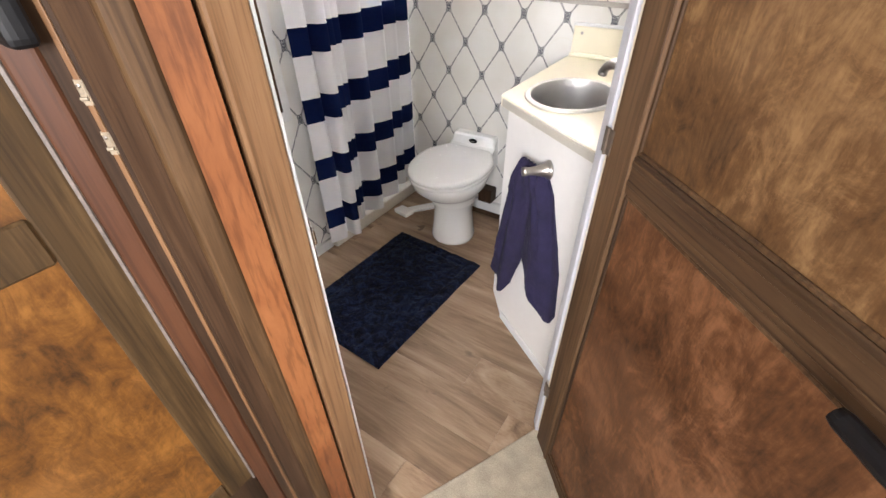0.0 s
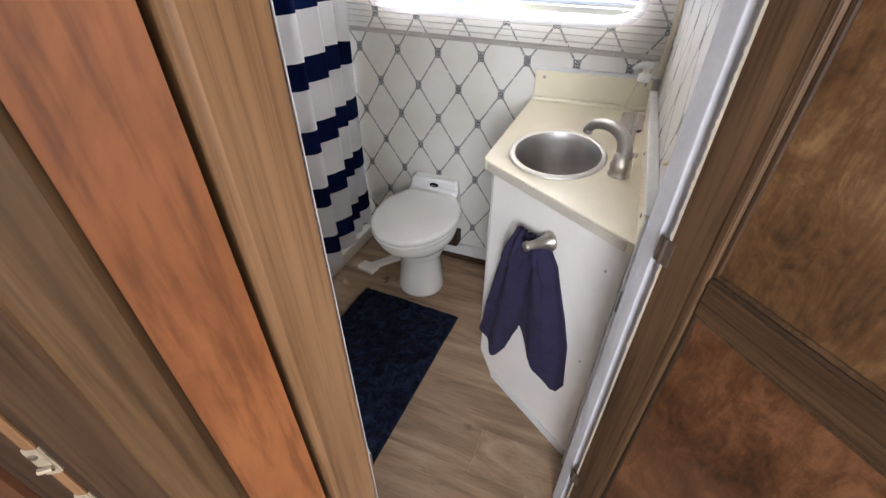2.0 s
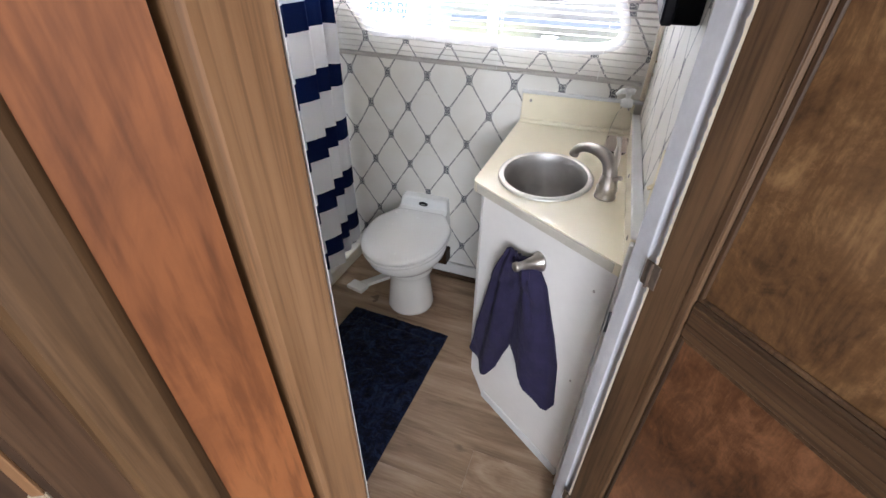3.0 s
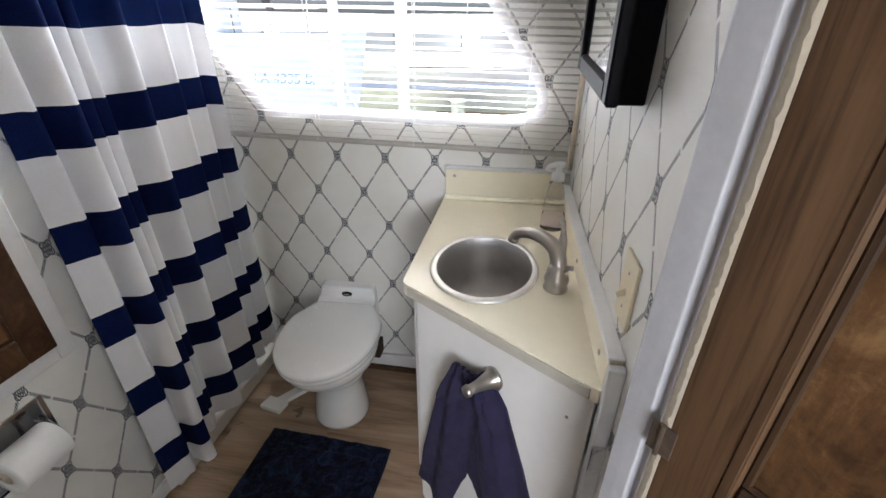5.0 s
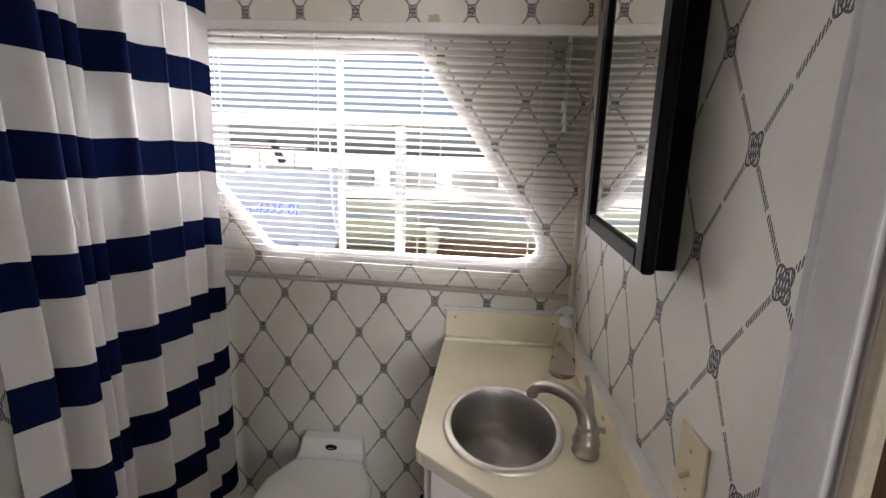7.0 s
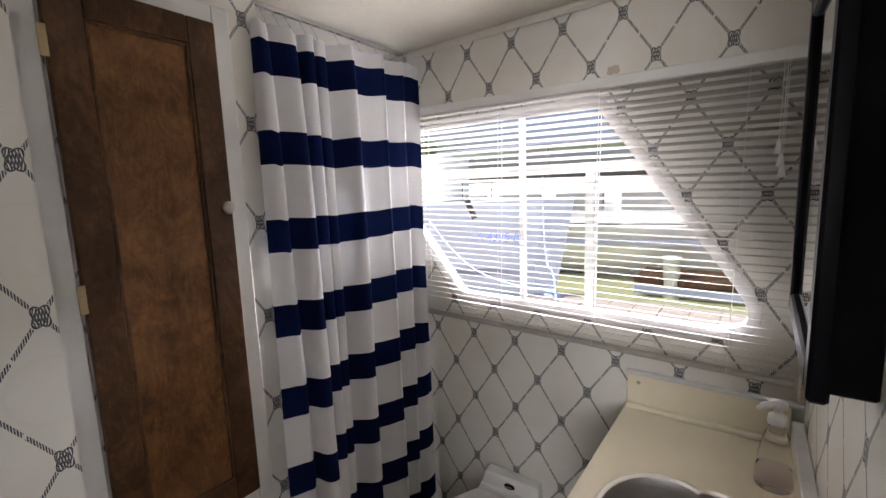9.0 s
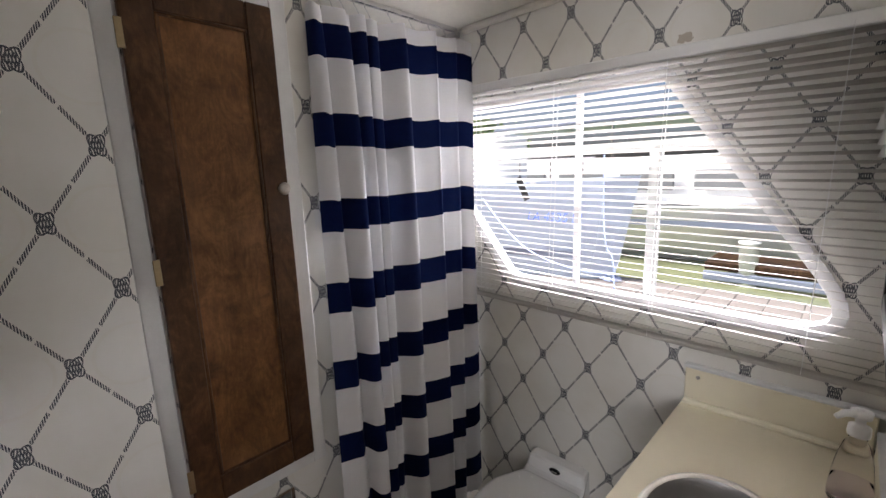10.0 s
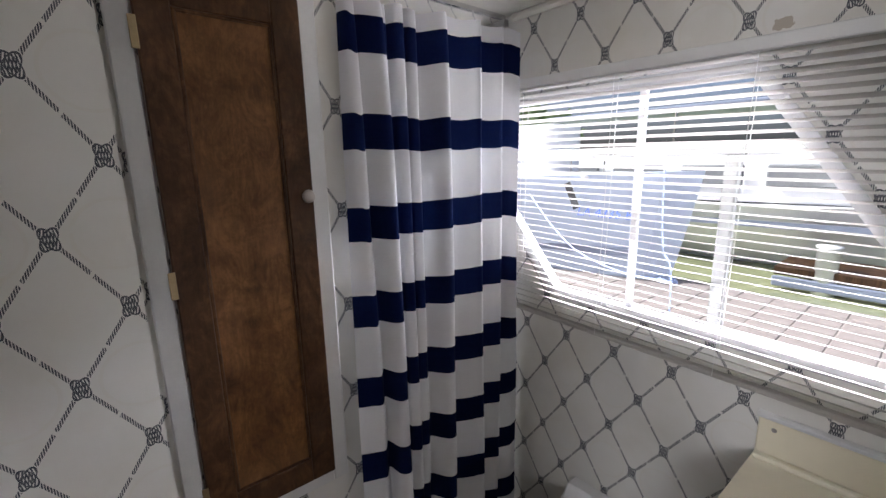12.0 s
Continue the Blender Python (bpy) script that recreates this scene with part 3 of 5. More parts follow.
def panel_door(name, label, at, turn, w, z0, z1, stile, rails, mats, thick=0.03, group=""):
    """A framed door whose length runs along its own x; rails are (bottom, top) heights."""
    d = empty(name, label, "door", at, group, turn)
    sm, rm, *pms = mats
    for x0 in (0.0, w - stile):
        part("stile", box((x0, -thick, z0), (x0 + stile, 0, z1), 0.003), sm, d)
    for a, b in rails:
        part("rail", box((stile, -thick, a), (w - stile, 0, b), 0.003), rm, d)
    for n, ((a, b), (c, e)) in enumerate(zip(rails, rails[1:])):
        part("panel", box((stile - 0.004, -thick + 0.008, b - 0.004), (w - stile + 0.004, -0.004, c + 0.004)), pms[n % len(pms)], d)
        for lo, hi in (((stile, -0.009, b), (w - stile, -0.003, b + 0.008)), ((stile, -0.009, c - 0.008), (w - stile, -0.003, c)),
                       ((stile, -0.009, b), (stile + 0.008, -0.003, c)), ((w - stile - 0.008, -0.009, b), (w - stile, -0.003, c))):
            part("moulding", box((lo[0], -thick + 0.003, lo[2]), (hi[0], -thick + 0.0085, hi[2]), 0.002), sm, d)
    return d


door = panel_door("door_1", "brown stained wooden panel door standing open", (0.968, 1.2285, 0.0), DOOR_TURN, DOOR_W, 0.012, DOOR_H, 0.074,
                  [(0.012, 0.055), (0.905, 0.972), (1.86, DOOR_H)], (DOOR_STILE, DOOR_RAIL, DOOR_PANEL_LOW, DOOR_PANEL))
for z in (0.922, 0.955):
    part("rail_bead", box((0.076, -0.0315, z), (DOOR_W - 0.076, -0.0295, z + 0.010), 0.001), DOOR_RAIL, door)
for x in (0.060,):
    part("stile_bead", box((x, -0.0315, 0.012), (x + 0.010, -0.0295, DOOR_H), 0.001), DOOR_STILE, door)
door["kind"] = "structure"
handle = part("door_handle", box((DOOR_W - 0.050, -0.078, 0.912), (DOOR_W - 0.020, -0.03, 0.946), 0.006), BLACK_PLASTIC, door, "black lever handle")
part("lever", tube([(DOOR_W - 0.03, -0.070, 0.930), (DOOR_W - 0.085, -0.072, 0.931), (DOOR_W - 0.126, -0.070, 0.932), (DOOR_W - 0.133, -0.070, 0.932)], [0.0105, 0.0105, 0.010, 0.008], 14), BLACK_PLASTIC, handle)
torn = bmesh.new()
random.seed(23)
z, up = 0.06, []
while z < 1.88:
    up.append((random.choice((-0.0004, -0.0010, -0.0018, -0.0030)), z))
    z += random.uniform(0.0025, 0.008)
for y in (-0.0306, -0.0298):
    up_verts = [torn.verts.new((x, y, q)) for x, q in up]
    edge_verts = [torn.verts.new((0.003, y, q)) for x, q in up]
    for i in range(len(up) - 1):
        torn.faces.new((edge_verts[i], edge_verts[i + 1], up_verts[i + 1], up_verts[i]))
part("torn_edge", torn, CREAM_PAINT, door, "pale splintered veneer edge")
for z in (0.25, 0.962, 1.70):
    h = part("hinge", box((-0.016, -0.033, z - 0.022), (0.012, -0.0305, z + 0.022), 0.0008), BRONZE, door, "dark worn metal hinge")
    part("pin", tube([(-0.003, -0.034, z - 0.023), (-0.003, -0.034, z + 0.023)], 0.003, 8), BRONZE, h)

# ---- hall ----
structure("hall_carpet", box((-0.6, -1.1, -0.05), (2.4, 0.72, -0.004)), CARPET, "beige carpet", "carpet")
structure("hall_carpet_threshold", prism([(0.66, 0.70), (0.708, 0.802), (0.748, 0.878), (0.839, 1.050), (0.934, 1.240), (0.985, 1.26), (2.4, 1.26), (2.4, 0.70)], -0.03, 0.004, 0.004), CARPET, "beige carpet edge at the doorway", "carpet")
# Openings in the unseen right and near walls are added for the fill lamps.
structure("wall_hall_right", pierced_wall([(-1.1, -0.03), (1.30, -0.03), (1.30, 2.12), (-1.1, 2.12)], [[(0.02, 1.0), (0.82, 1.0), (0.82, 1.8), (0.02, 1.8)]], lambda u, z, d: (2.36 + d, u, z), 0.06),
          CREAM_PAINT, "plain unseen hall wall with an opening added for a fill lamp", "wall")
structure("wall_hall_end", box((1.0, 1.262, -0.03), (2.36, 1.30, 2.12)), TRIM_WOOD, "brown panelled hall wall", "wall")
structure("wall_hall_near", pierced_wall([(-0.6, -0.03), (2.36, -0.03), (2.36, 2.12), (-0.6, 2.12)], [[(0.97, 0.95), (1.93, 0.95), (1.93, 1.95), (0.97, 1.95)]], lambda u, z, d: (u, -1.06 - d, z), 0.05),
          CREAM_PAINT, "plain unseen hall wall with an opening added for a fill lamp", "wall")
structure("wall_closet_low", box((0.50, -1.06, -0.03), (0.545, 0.66, 0.415)), TRIM_DARK, "dark wooden base below the closet door", "wall")
structure("wall_closet_side", box((0.50, -1.06, 0.415), (0.545, -0.06, 2.12)), TRIM_WOOD, "brown panelled wall beside the closet", "wall")
closet = panel_door("door_2", "closed orange-brown wooden closet door with panels", (0.566, 0.612, 0.0), -90.0, 0.66, 0.42, 2.03, 0.048,
                    [(0.42, 0.47), (0.978, 1.033), (1.98, 2.03)], (CLOSET_STILE, CLOSET_STILE, CLOSET_PLY), 0.022)
closet["kind"] = "structure"

# ---- cupboard in the wall ----
cup = panel_door("wall_cupboard", "dark brown wooden cupboard door in a white wall frame", (LEFT + 0.016, 1.146, 0.0), 90.0, 0.321, 0.707, 1.952, 0.064,
                 [(0.707, 0.775), (1.888, 1.952)], (DARK_STILE, DARK_STILE, DARK_PANEL), 0.018)
tagged(cup, "", "cupboard")
knob = part("knob", moved(lathe([(0.0, 0.0), (0.008, 0.0), (0.008, 0.010), (0.014, 0.017), (0.0165, 0.024), (0.012, 0.031), (0, 0.033)], 24), pose(0.300, -0.0165, 1.502, 90)), NICKEL, cup, "brushed nickel knob", True)
for z in (0.80, 1.33, 1.83):
    part("hinge", box((-0.010, -0.0225, z - 0.03), (0.004, -0.0185, z + 0.03), 0.001), BRASS, cup, "brass hinge")
for lo, hi in (((-0.045, -0.0, 0.66), (-0.003, 0.0155, 2.0)), ((0.324, -0.0, 0.66), (0.368, 0.0155, 2.0)), ((-0.003, 0.0, 1.955), (0.324, 0.0155, 2.0)), ((-0.003, 0.0, 0.66), (0.324, 0.0155, 0.704))):
    part("frame_board", box(lo, hi, 0.003), WHITE_PAINT, cup, "white painted frame board")
structure("cupboard_back", box((LEFT - 0.10, 1.11, 0.68), (LEFT - 0.045, 1.50, 1.98)), TRIM_DARK, "dark inside of the cupboard", "wall")

# ---- toilet roll holder, let into the wall ----
holder = empty("toilet_roll_holder", "recessed chrome toilet roll holder", "toilet roll holder", (LEFT, 1.32, 0.53))
hb = box((-0.05, -0.072, -0.068), (-0.046, 0.072, 0.068))
for lo, hi in (((-0.05, -0.076, -0.072), (0.002, -0.072, 0.072)), ((-0.05, 0.072, -0.072), (0.002, 0.076, 0.072)), ((-0.05, -0.072, 0.068), (0.002, 0.072, 0.072)), ((-0.05, -0.072, -0.072), (0.002, 0.072, -0.068))):
    box(lo, hi, 0.0, hb)
part("recess", hb, CHROME, holder)
rim = bmesh.new()
for lo, hi in (((0.001, -0.086, -0.080), (0.005, -0.074, 0.080)), ((0.001, 0.074, -0.080), (0.005, 0.086, 0.080)), ((0.001, -0.074, 0.070), (0.005, 0.074, 0.080)), ((0.001, -0.074, -0.080), (0.005, 0.074, -0.070))):
    box(lo, hi, 0.001, rim)
part("rim", rim, CHROME, holder)
for y in (-0.066, 0.066):
    part("arm", tube(curve_points([(-0.02, y, 0.01), (0.015, y, 0.008), (0.036, y, -0.012)]), 0.006, 10), CHROME, holder)
roll = empty("toilet_roll", "white toilet paper roll on the holder", "toilet roll", (LEFT + 0.033, 1.32, 0.510))
rb = lathe([(0.019, -0.055), (0.047, -0.055), (0.0485, -0.052), (0.0485, 0.052), (0.047, 0.055), (0.019, 0.055), (0.019, -0.055)], 36)
part("paper", moved(rb, pose(0, 0, 0, 90)), PAPER_ROLL, roll, "", True)
part("core", moved(lathe([(0.016, -0.056), (0.0185, -0.056), (0.0185, 0.056), (0.016, 0.056), (0.016, -0.056)], 24), pose(0, 0, 0, 90)), CREAM_PAINT, roll, "cardboard core")

# ---- shower curtain ----
# each fold ends in a lip: (y, lip depth at the top, lip depth at the hem, step behind it at the top, at the hem)
LIPS = [(1.606, -0.258, -0.196, 0.030, 0.026), (1.678, -0.244, -0.156, 0.050, 0.105), (1.712, -0.278, -0.240, 0.014, 0.012), (1.756, -0.256, -0.232, 0.034, 0.028),
        (1.797, -0.256, -0.240, 0.030, 0.022), (1.887, -0.228, -0.190, 0.020, 0.080), (2.018, -0.222, -0.206, 0.038, 0.060), (2.118, -0.222, -0.226, 0.030, 0.040)]
curtain = empty("shower_curtain", "white shower curtain with navy blue horizontal bands", "shower curtain", (0, 0, 0))


def curtain_line(t):
    """The cloth's plan at a share t of its drop: it leans out of each step up to the next lip."""
    k = t ** 0.55
    knots = [(-0.300 + 0.075 * k, 1.582 - 0.052 * k, 0)]
    for i, (y, xt, xl, st, sl) in enumerate(LIPS):
        x, step = xt + (xl - xt) * k, st + (sl - st) * k
        sway = 0.010 * t * math.sin(i * 1.9 + 2.4 * t)
        knots += [(x - 0.006 - 0.008 * k, y - 0.022 - 0.012 * k + sway, 0), (x, y - 0.004 - 0.004 * k + sway, 0),
                  (x - 0.012 - 0.2 * step * k, y + 0.003 + 0.008 * k + sway, 0), (x - step, y + 0.002 + 0.024 * k + sway, 0)]
    # the upper part hangs in front of the blind, the lower part swings back to the wall
    e = min(1.0, max(0.0, (t - 0.5) / 0.15))
    knots += [(-0.232 - 0.014 * e, 2.158 + 0.042 * e, 0), (-0.212 - 0.038 * e, 2.184 + 0.054 * e, 0)]
    return curve_points(knots, 6)


def curtain_mesh():
    bm = bmesh.new()
    uv = bm.loops.layers.uv.new("cloth")
    rows = 84
    grid, drops = [], []
    for r in range(rows + 1):
        t = r / rows
        row, down = [], []
        for i, p in enumerate(curtain_line(t)):
            y = min(p.y, 2.243)
            sag = 0.012 * math.exp(-((y - 1.60) / 0.012) ** 2) + 0.010 * math.exp(-((y - 2.186) / 0.02) ** 2) + 0.004 * math.sin(y * 46)
            near = max(0.0, 1 - (y - 1.545) / 0.35)
            far = min(1.0, max(0.0, (y - 1.8) / 0.35))
            d = 1.893 * t
            z = 1.988 + 0.010 * near + 0.006 * far - sag * (1 - t) ** 2 - d * (1 + 0.016 * near - 0.016 * far) + 0.004 * t * math.sin(y * 31)
            x = p.x + 0.0045 * noise.noise(Vector((y * 14, z * 3.5, 3))) * (0.4 + t)
            row.append(bm.verts.new((x, y, z)))
            down.append((y, d))
        grid.append(row)
        drops.append(down)
    for j in range(rows):
        for k in range(len(grid[0]) - 1):
            f = bm.faces.new((grid[j][k], grid[j][k + 1], grid[j + 1][k + 1], grid[j + 1][k]))
            for loop, w in zip(f.loops, (drops[j][k], drops[j][k + 1], drops[j + 1][k + 1], drops[j + 1][k])):
                loop[uv].uv = w
    return bm


part("cloth", curtain_mesh(), CURTAIN, curtain, "", True)
rail_ob = empty("curtain_rail", "thin chrome curtain rail under the ceiling", "curtain rail", (0, 0, 0))
part("rail", box((-0.325, 1.601, 2.052), (-0.313, 2.2245, 2.069), 0.002), CHROME, rail_ob)
part("return_rail", box((-0.62, 2.2, 2.03), (-0.30, 2.2245, 2.051), 0.002), STEEL, rail_ob)


def hook(y):
    h = empty("curtain_hook", "small chrome wire curtain hook", "curtain hook", (-0.305, y, 2.03), "curtain hooks")
    part("glider", tube([(0, 0, 0.022), (0, 0, 0.008)], 0.0025, 8), CHROME, h)
    part("wire", tube(curve_points([(0, 0, 0.008), (0.008, 0.006, -0.012), (0.022, 0.002, -0.040), (0.034, -0.006, -0.034), (0.030, -0.009, -0.020)], 5), 0.0013, 6), CHROME, h)


for y in (1.62, 1.66, 1.70, 1.75, 1.79, 1.88, 1.97, 2.06, 2.14):
    hook(y)

# ---- window ----
win = empty("window_1", "slanted white aluminium sliding window with rounded corners", "window", (0, BACK, 0))
win["kind"] = "structure"


def ring(outer, inner, y0, y1):
    bm = pierced_wall(outer, [inner], lambda u, z, d: (u, y0 + d, z), y1 - y0)
    return bm


def inset(points, d):
    c = [Vector(p) for p in points]
    n = len(c)
    out = []
    for i in range(n):
        t = (c[(i + 1) % n] - c[i - 1]).normalized()
        out.append(tuple(c[i] + Vector((-t.y, t.x)) * d))
    return out


part("window_frame", ring(inset(WINDOW, -0.012), inset(WINDOW, 0.018), -0.006, 0.034), ALUMINIUM, win, "", False)
part("mullion", box((0.160, 0.010, 1.10), (0.181, 0.026, 1.80), 0.003), ALUMINIUM, win)
pane_b = bmesh.new()
vs = [pane_b.verts.new((u, 0.018, z)) for u, z in inset(WINDOW, 0.010)]
pane_b.faces.new(vs)
pane = part("pane", pane_b, GLASS, win)
pane.visible_shadow = False

# ---- blind ----
blind = empty("window_blind", "white slatted blind with open slats over the window", "blind", (0.0, 2.205, 0.0))
blind.matrix_world = pose(0.0, 2.205, 0.0) @ pose(-0.2, 0, 1.8) @ pose(0, 0, 0, 0, 1.1, 0) @ pose(0.2, 0, -1.8)
part("head_rail", box((-0.285, -0.012, 1.812), (0.942, 0.030, 1.843), 0.003), WHITE_PLASTIC, blind)
part("bottom_rail", box((-0.285, -0.013, 1.040), (0.942, 0.013, 1.054), 0.003), SLAT, blind)
slat_bm = bmesh.new()
SL = 10
rows = []
for k in range(7):
    q = k / 6 * 2 - 1
    rows.append([slat_bm.verts.new((-0.285 + 1.227 * i / SL, 0.0125 * q, 0.0012 * (1 - q * q))) for i in range(SL + 1)])
for a, b in zip(rows, rows[1:]):
    for i in range(SL):
        slat_bm.faces.new((a[i], a[i + 1], b[i + 1], b[i]))
slat_mesh = finish(slat_bm, "slat", SLAT, True)
random.seed(5)
for k in range(37):
    s = new("slat", slat_mesh)
    s.parent = blind
    s.matrix_basis = pose(0, 0, 1.072 + k * 0.0204, -16.5 + random.uniform(-2.5, 2.5), random.uniform(-0.10, 0.10), 0)
for x in (-0.20, 0.12, 0.45, 0.80):
    for dy in (-0.0135, 0.0135):
        part("ladder_cord", tube([(x, dy, 1.045), (x, dy, 1.825)], 0.0007, 5), WHITE_PLASTIC, blind)
for x, z in ((0.862, 1.635), (0.868, 1.605), (0.872, 1.58)):
    c = part("pull_cord", tube([(x, -0.018, 1.83), (x + 0.002, -0.02, z)], 0.0009, 5), WHITE_PLASTIC, blind)
    part("tassel", moved(lathe([(0, 0.0), (0.003, -0.001), (0.009, -0.030), (0, -0.031)], 12), pose(x + 0.002, -0.02, z)), WHITE_PLASTIC, c, "", True)

# ---- toilet ----
toilet = empty("toilet", "white low camper toilet with closed lid and foot pedal", "toilet", (0.156, 1.968, 0.0), "", 3)
toilet.scale = (1.05, 1.05, 1.02)


def egg(n, w, front, back):
    out = []
    for i in range(n):
        a = 2 * math.pi * i / n
        x, y = math.cos(a), math.sin(a)
        out.append((w * x * (1.0 if y < 0 else (1 - 0.10 * y * y)), (front if y < 0 else back) * y))
    return out


def loft(sections, n=48):
    """Egg-shaped rings stacked upward: (z, width, front, back, shift)."""
    bm = bmesh.new()
    rings = [[bm.verts.new((x, y + sh, z)) for x, y in egg(n, w, fr, bk)] for z, w, fr, bk, sh in sections]
    for a, b in zip(rings, rings[1:]):
        for i in range(n):
            bm.faces.new((a[i], a[(i + 1) % n], b[(i + 1) % n], b[i]))
    bm.faces.new(rings[0])
    bm.faces.new(rings[-1])
    return bm


part("bowl", loft([(0.0, 0.100, 0.095, 0.13, 0.02), (0.012, 0.102, 0.097, 0.13, 0.02), (0.05, 0.096, 0.092, 0.12, 0.02), (0.12, 0.088, 0.086, 0.12, 0.02), (0.18, 0.086, 0.085, 0.12, 0.02),
                   (0.205, 0.100, 0.098, 0.13, 0.02), (0.215, 0.104, 0.102, 0.135, 0.02), (0.235, 0.102, 0.104, 0.135, 0.02), (0.27, 0.130, 0.15, 0.15, 0.01), (0.315, 0.158, 0.188, 0.17, 0.0), (0.345, 0.166, 0.198, 0.175, 0.0),
                   (0.358, 0.164, 0.196, 0.175, 0.0), (0.36, 0.14, 0.17, 0.16, 0.0)]), PORCELAIN, toilet, "", True)


def lid_ring(n, w, front, back, back_w):
    """A rounded front that tapers straight to a narrower back edge."""
    pts = [(w * math.cos(math.pi + math.pi * i / n), front * math.sin(math.pi + math.pi * i / n)) for i in range(n + 1)]
    side = [(w, 0.04), (w * 0.97, back * 0.45), (back_w * 1.06, back * 0.93), (back_w * 0.90, back)]
    return pts + side + [(-x, y) for x, y in reversed(side)]


def lid_loft(levels):
    bm = bmesh.new()
    rings = [[bm.verts.new((x, y, z)) for x, y in lid_ring(32, w, fr, bk, bw)] for z, w, fr, bk, bw in levels]
    for a, b in zip(rings, rings[1:]):
        for i in range(len(a)):
            bm.faces.new((a[i], a[(i + 1) % len(a)], b[(i + 1) % len(a)], b[i]))
    bm.faces.new(rings[0])
    bm.faces.new(rings[-1])
    return bm


part("seat", lid_loft([(0.361, 0.160, 0.205, 0.180, 0.115), (0.364, 0.168, 0.215, 0.183, 0.118), (0.375, 0.170, 0.217, 0.183, 0.118), (0.379, 0.166, 0.213, 0.180, 0.115)]), SEAT_PLASTIC, toilet, "", True)
part("lid", lid_loft([(0.3805, 0.163, 0.211, 0.178, 0.104), (0.383, 0.170, 0.218, 0.184, 0.110), (0.392, 0.170, 0.218, 0.184, 0.110), (0.398, 0.165, 0.212, 0.180, 0.106), (0.4015, 0.152, 0.196, 0.170, 0.096), (0.403, 0.09, 0.11, 0.10, 0.06)]), SEAT_PLASTIC, toilet, "", True)
profile = [(0.268, 0.30), (0.160, 0.30), (0.178, 0.374), (0.187, 0.384), (0.205, 0.389), (0.214, 0.396), (0.221, 0.432), (0.228, 0.4395), (0.268, 0.4395)]
tank_bm = bmesh.new()
tank_rings = [[tank_bm.verts.new((-0.004 + x * (1.0 - 0.08 * max(0.0, z - 0.38) / 0.06), y, z)) for y, z in profile] for x in (-0.113, -0.106, 0.106, 0.113)]
for x_ring, k in ((tank_rings[0], 1), (tank_rings[3], -1)):
    for v in x_ring:
        v.co.y = v.co.y + 0.004 if v.co.y < 0.25 else v.co.y
        v.co.z = v.co.z - 0.004 if v.co.z > 0.42 else v.co.z
for a, b in zip(tank_rings, tank_rings[1:]):
    for i in range(len(a)):
        tank_bm.faces.new((a[i], a[(i + 1) % len(a)], b[(i + 1) % len(a)], b[i]))
tank_bm.faces.new(tank_rings[0])
tank_bm.faces.new(tank_rings[3])
part("tank_block", tank_bm, PORCELAIN, toilet)
emb = part("emblem", moved(lathe([(0, 0.004), (0.019, 0.0035), (0.022, 0.0), (0, 0.0)], 28, sx=1.0, sy=0.5), pose(-0.004, 0.2185, 0.413, 80)), BLACK_PLASTIC, toilet, "dark oval maker's emblem")
part("emblem_bar", box((-0.014, 0.2120, 0.411), (0.006, 0.2142, 0.4135)), NICKEL, emb)
pedal = part("pedal_arm", prism([(-0.200, -0.105), (-0.163, -0.115), (-0.060, 0.0), (-0.090, 0.025)], 0.142, 0.158, 0.004), PORCELAIN, toilet)
part("pedal", prism([(-0.228, -0.131), (-0.150, -0.149), (-0.138, -0.100), (-0.213, -0.083)], 0.141, 0.162, 0.006), PORCELAIN, pedal)

supply = empty("valve_box", "dark brown wooden block on the wall behind the toilet", "block", (0.225, 2.249, 0.105))
part("block", box((-0.04, -0.060, 0.0), (0.035, 0.0, 0.075), 0.003), TRIM_DARK, supply)

# ---- rug ----
rug = empty("bath_mat", "dark navy plush bath mat with a ribbed border", "bath mat", (0.153, 1.4985, 0.0), "", -2.2)


def rug_mesh():
    bm = bmesh.new()
    nx, ny, w, h = 96, 140, 0.472, 0.70
    grid = []
    for j in range(ny + 1):
        row = []
        for i in range(nx + 1):
            x, y = (i / nx - 0.5) * w, (j / ny - 0.5) * h
            e = min(w / 2 - abs(x), h / 2 - abs(y))
            pile = 0.013 + 0.0045 * noise.noise(Vector((x * 120, y * 120, 0))) + 0.005 * noise.noise(Vector((x * 30, y * 30, 4)))
            pile -= 0.005 * math.exp(-((e - 0.055) / 0.006) ** 2)
            pile *= min(1.0, e / 0.008 + 0.12)
            wob = 0.003 * noise.noise(Vector((x * 9, y * 9, 7)))
            row.append(bm.verts.new((x + wob, y + wob, max(0.001, pile))))
        grid.append(row)
    for a, b in zip(grid, grid[1:]):
        for i in range(nx):
            bm.faces.new((a[i], a[i + 1], b[i + 1], b[i]))
    return bm


part("mat_body", rug_mesh(), RUG, rug, "", True)

# ---- vanity ----
E1, EN = Vector((0.8294, -0.5587, 0)), Vector((-0.5587, -0.8294, 0))
FC = Vector((0.541, 1.644, 0))
vanity = empty("vanity_cabinet", "white corner vanity cabinet with a slanted front panel", "cabinet", (0.76, 1.85, 0.0))


def local(ob, bm):
    return moved(bm, ob.matrix_world.inverted())


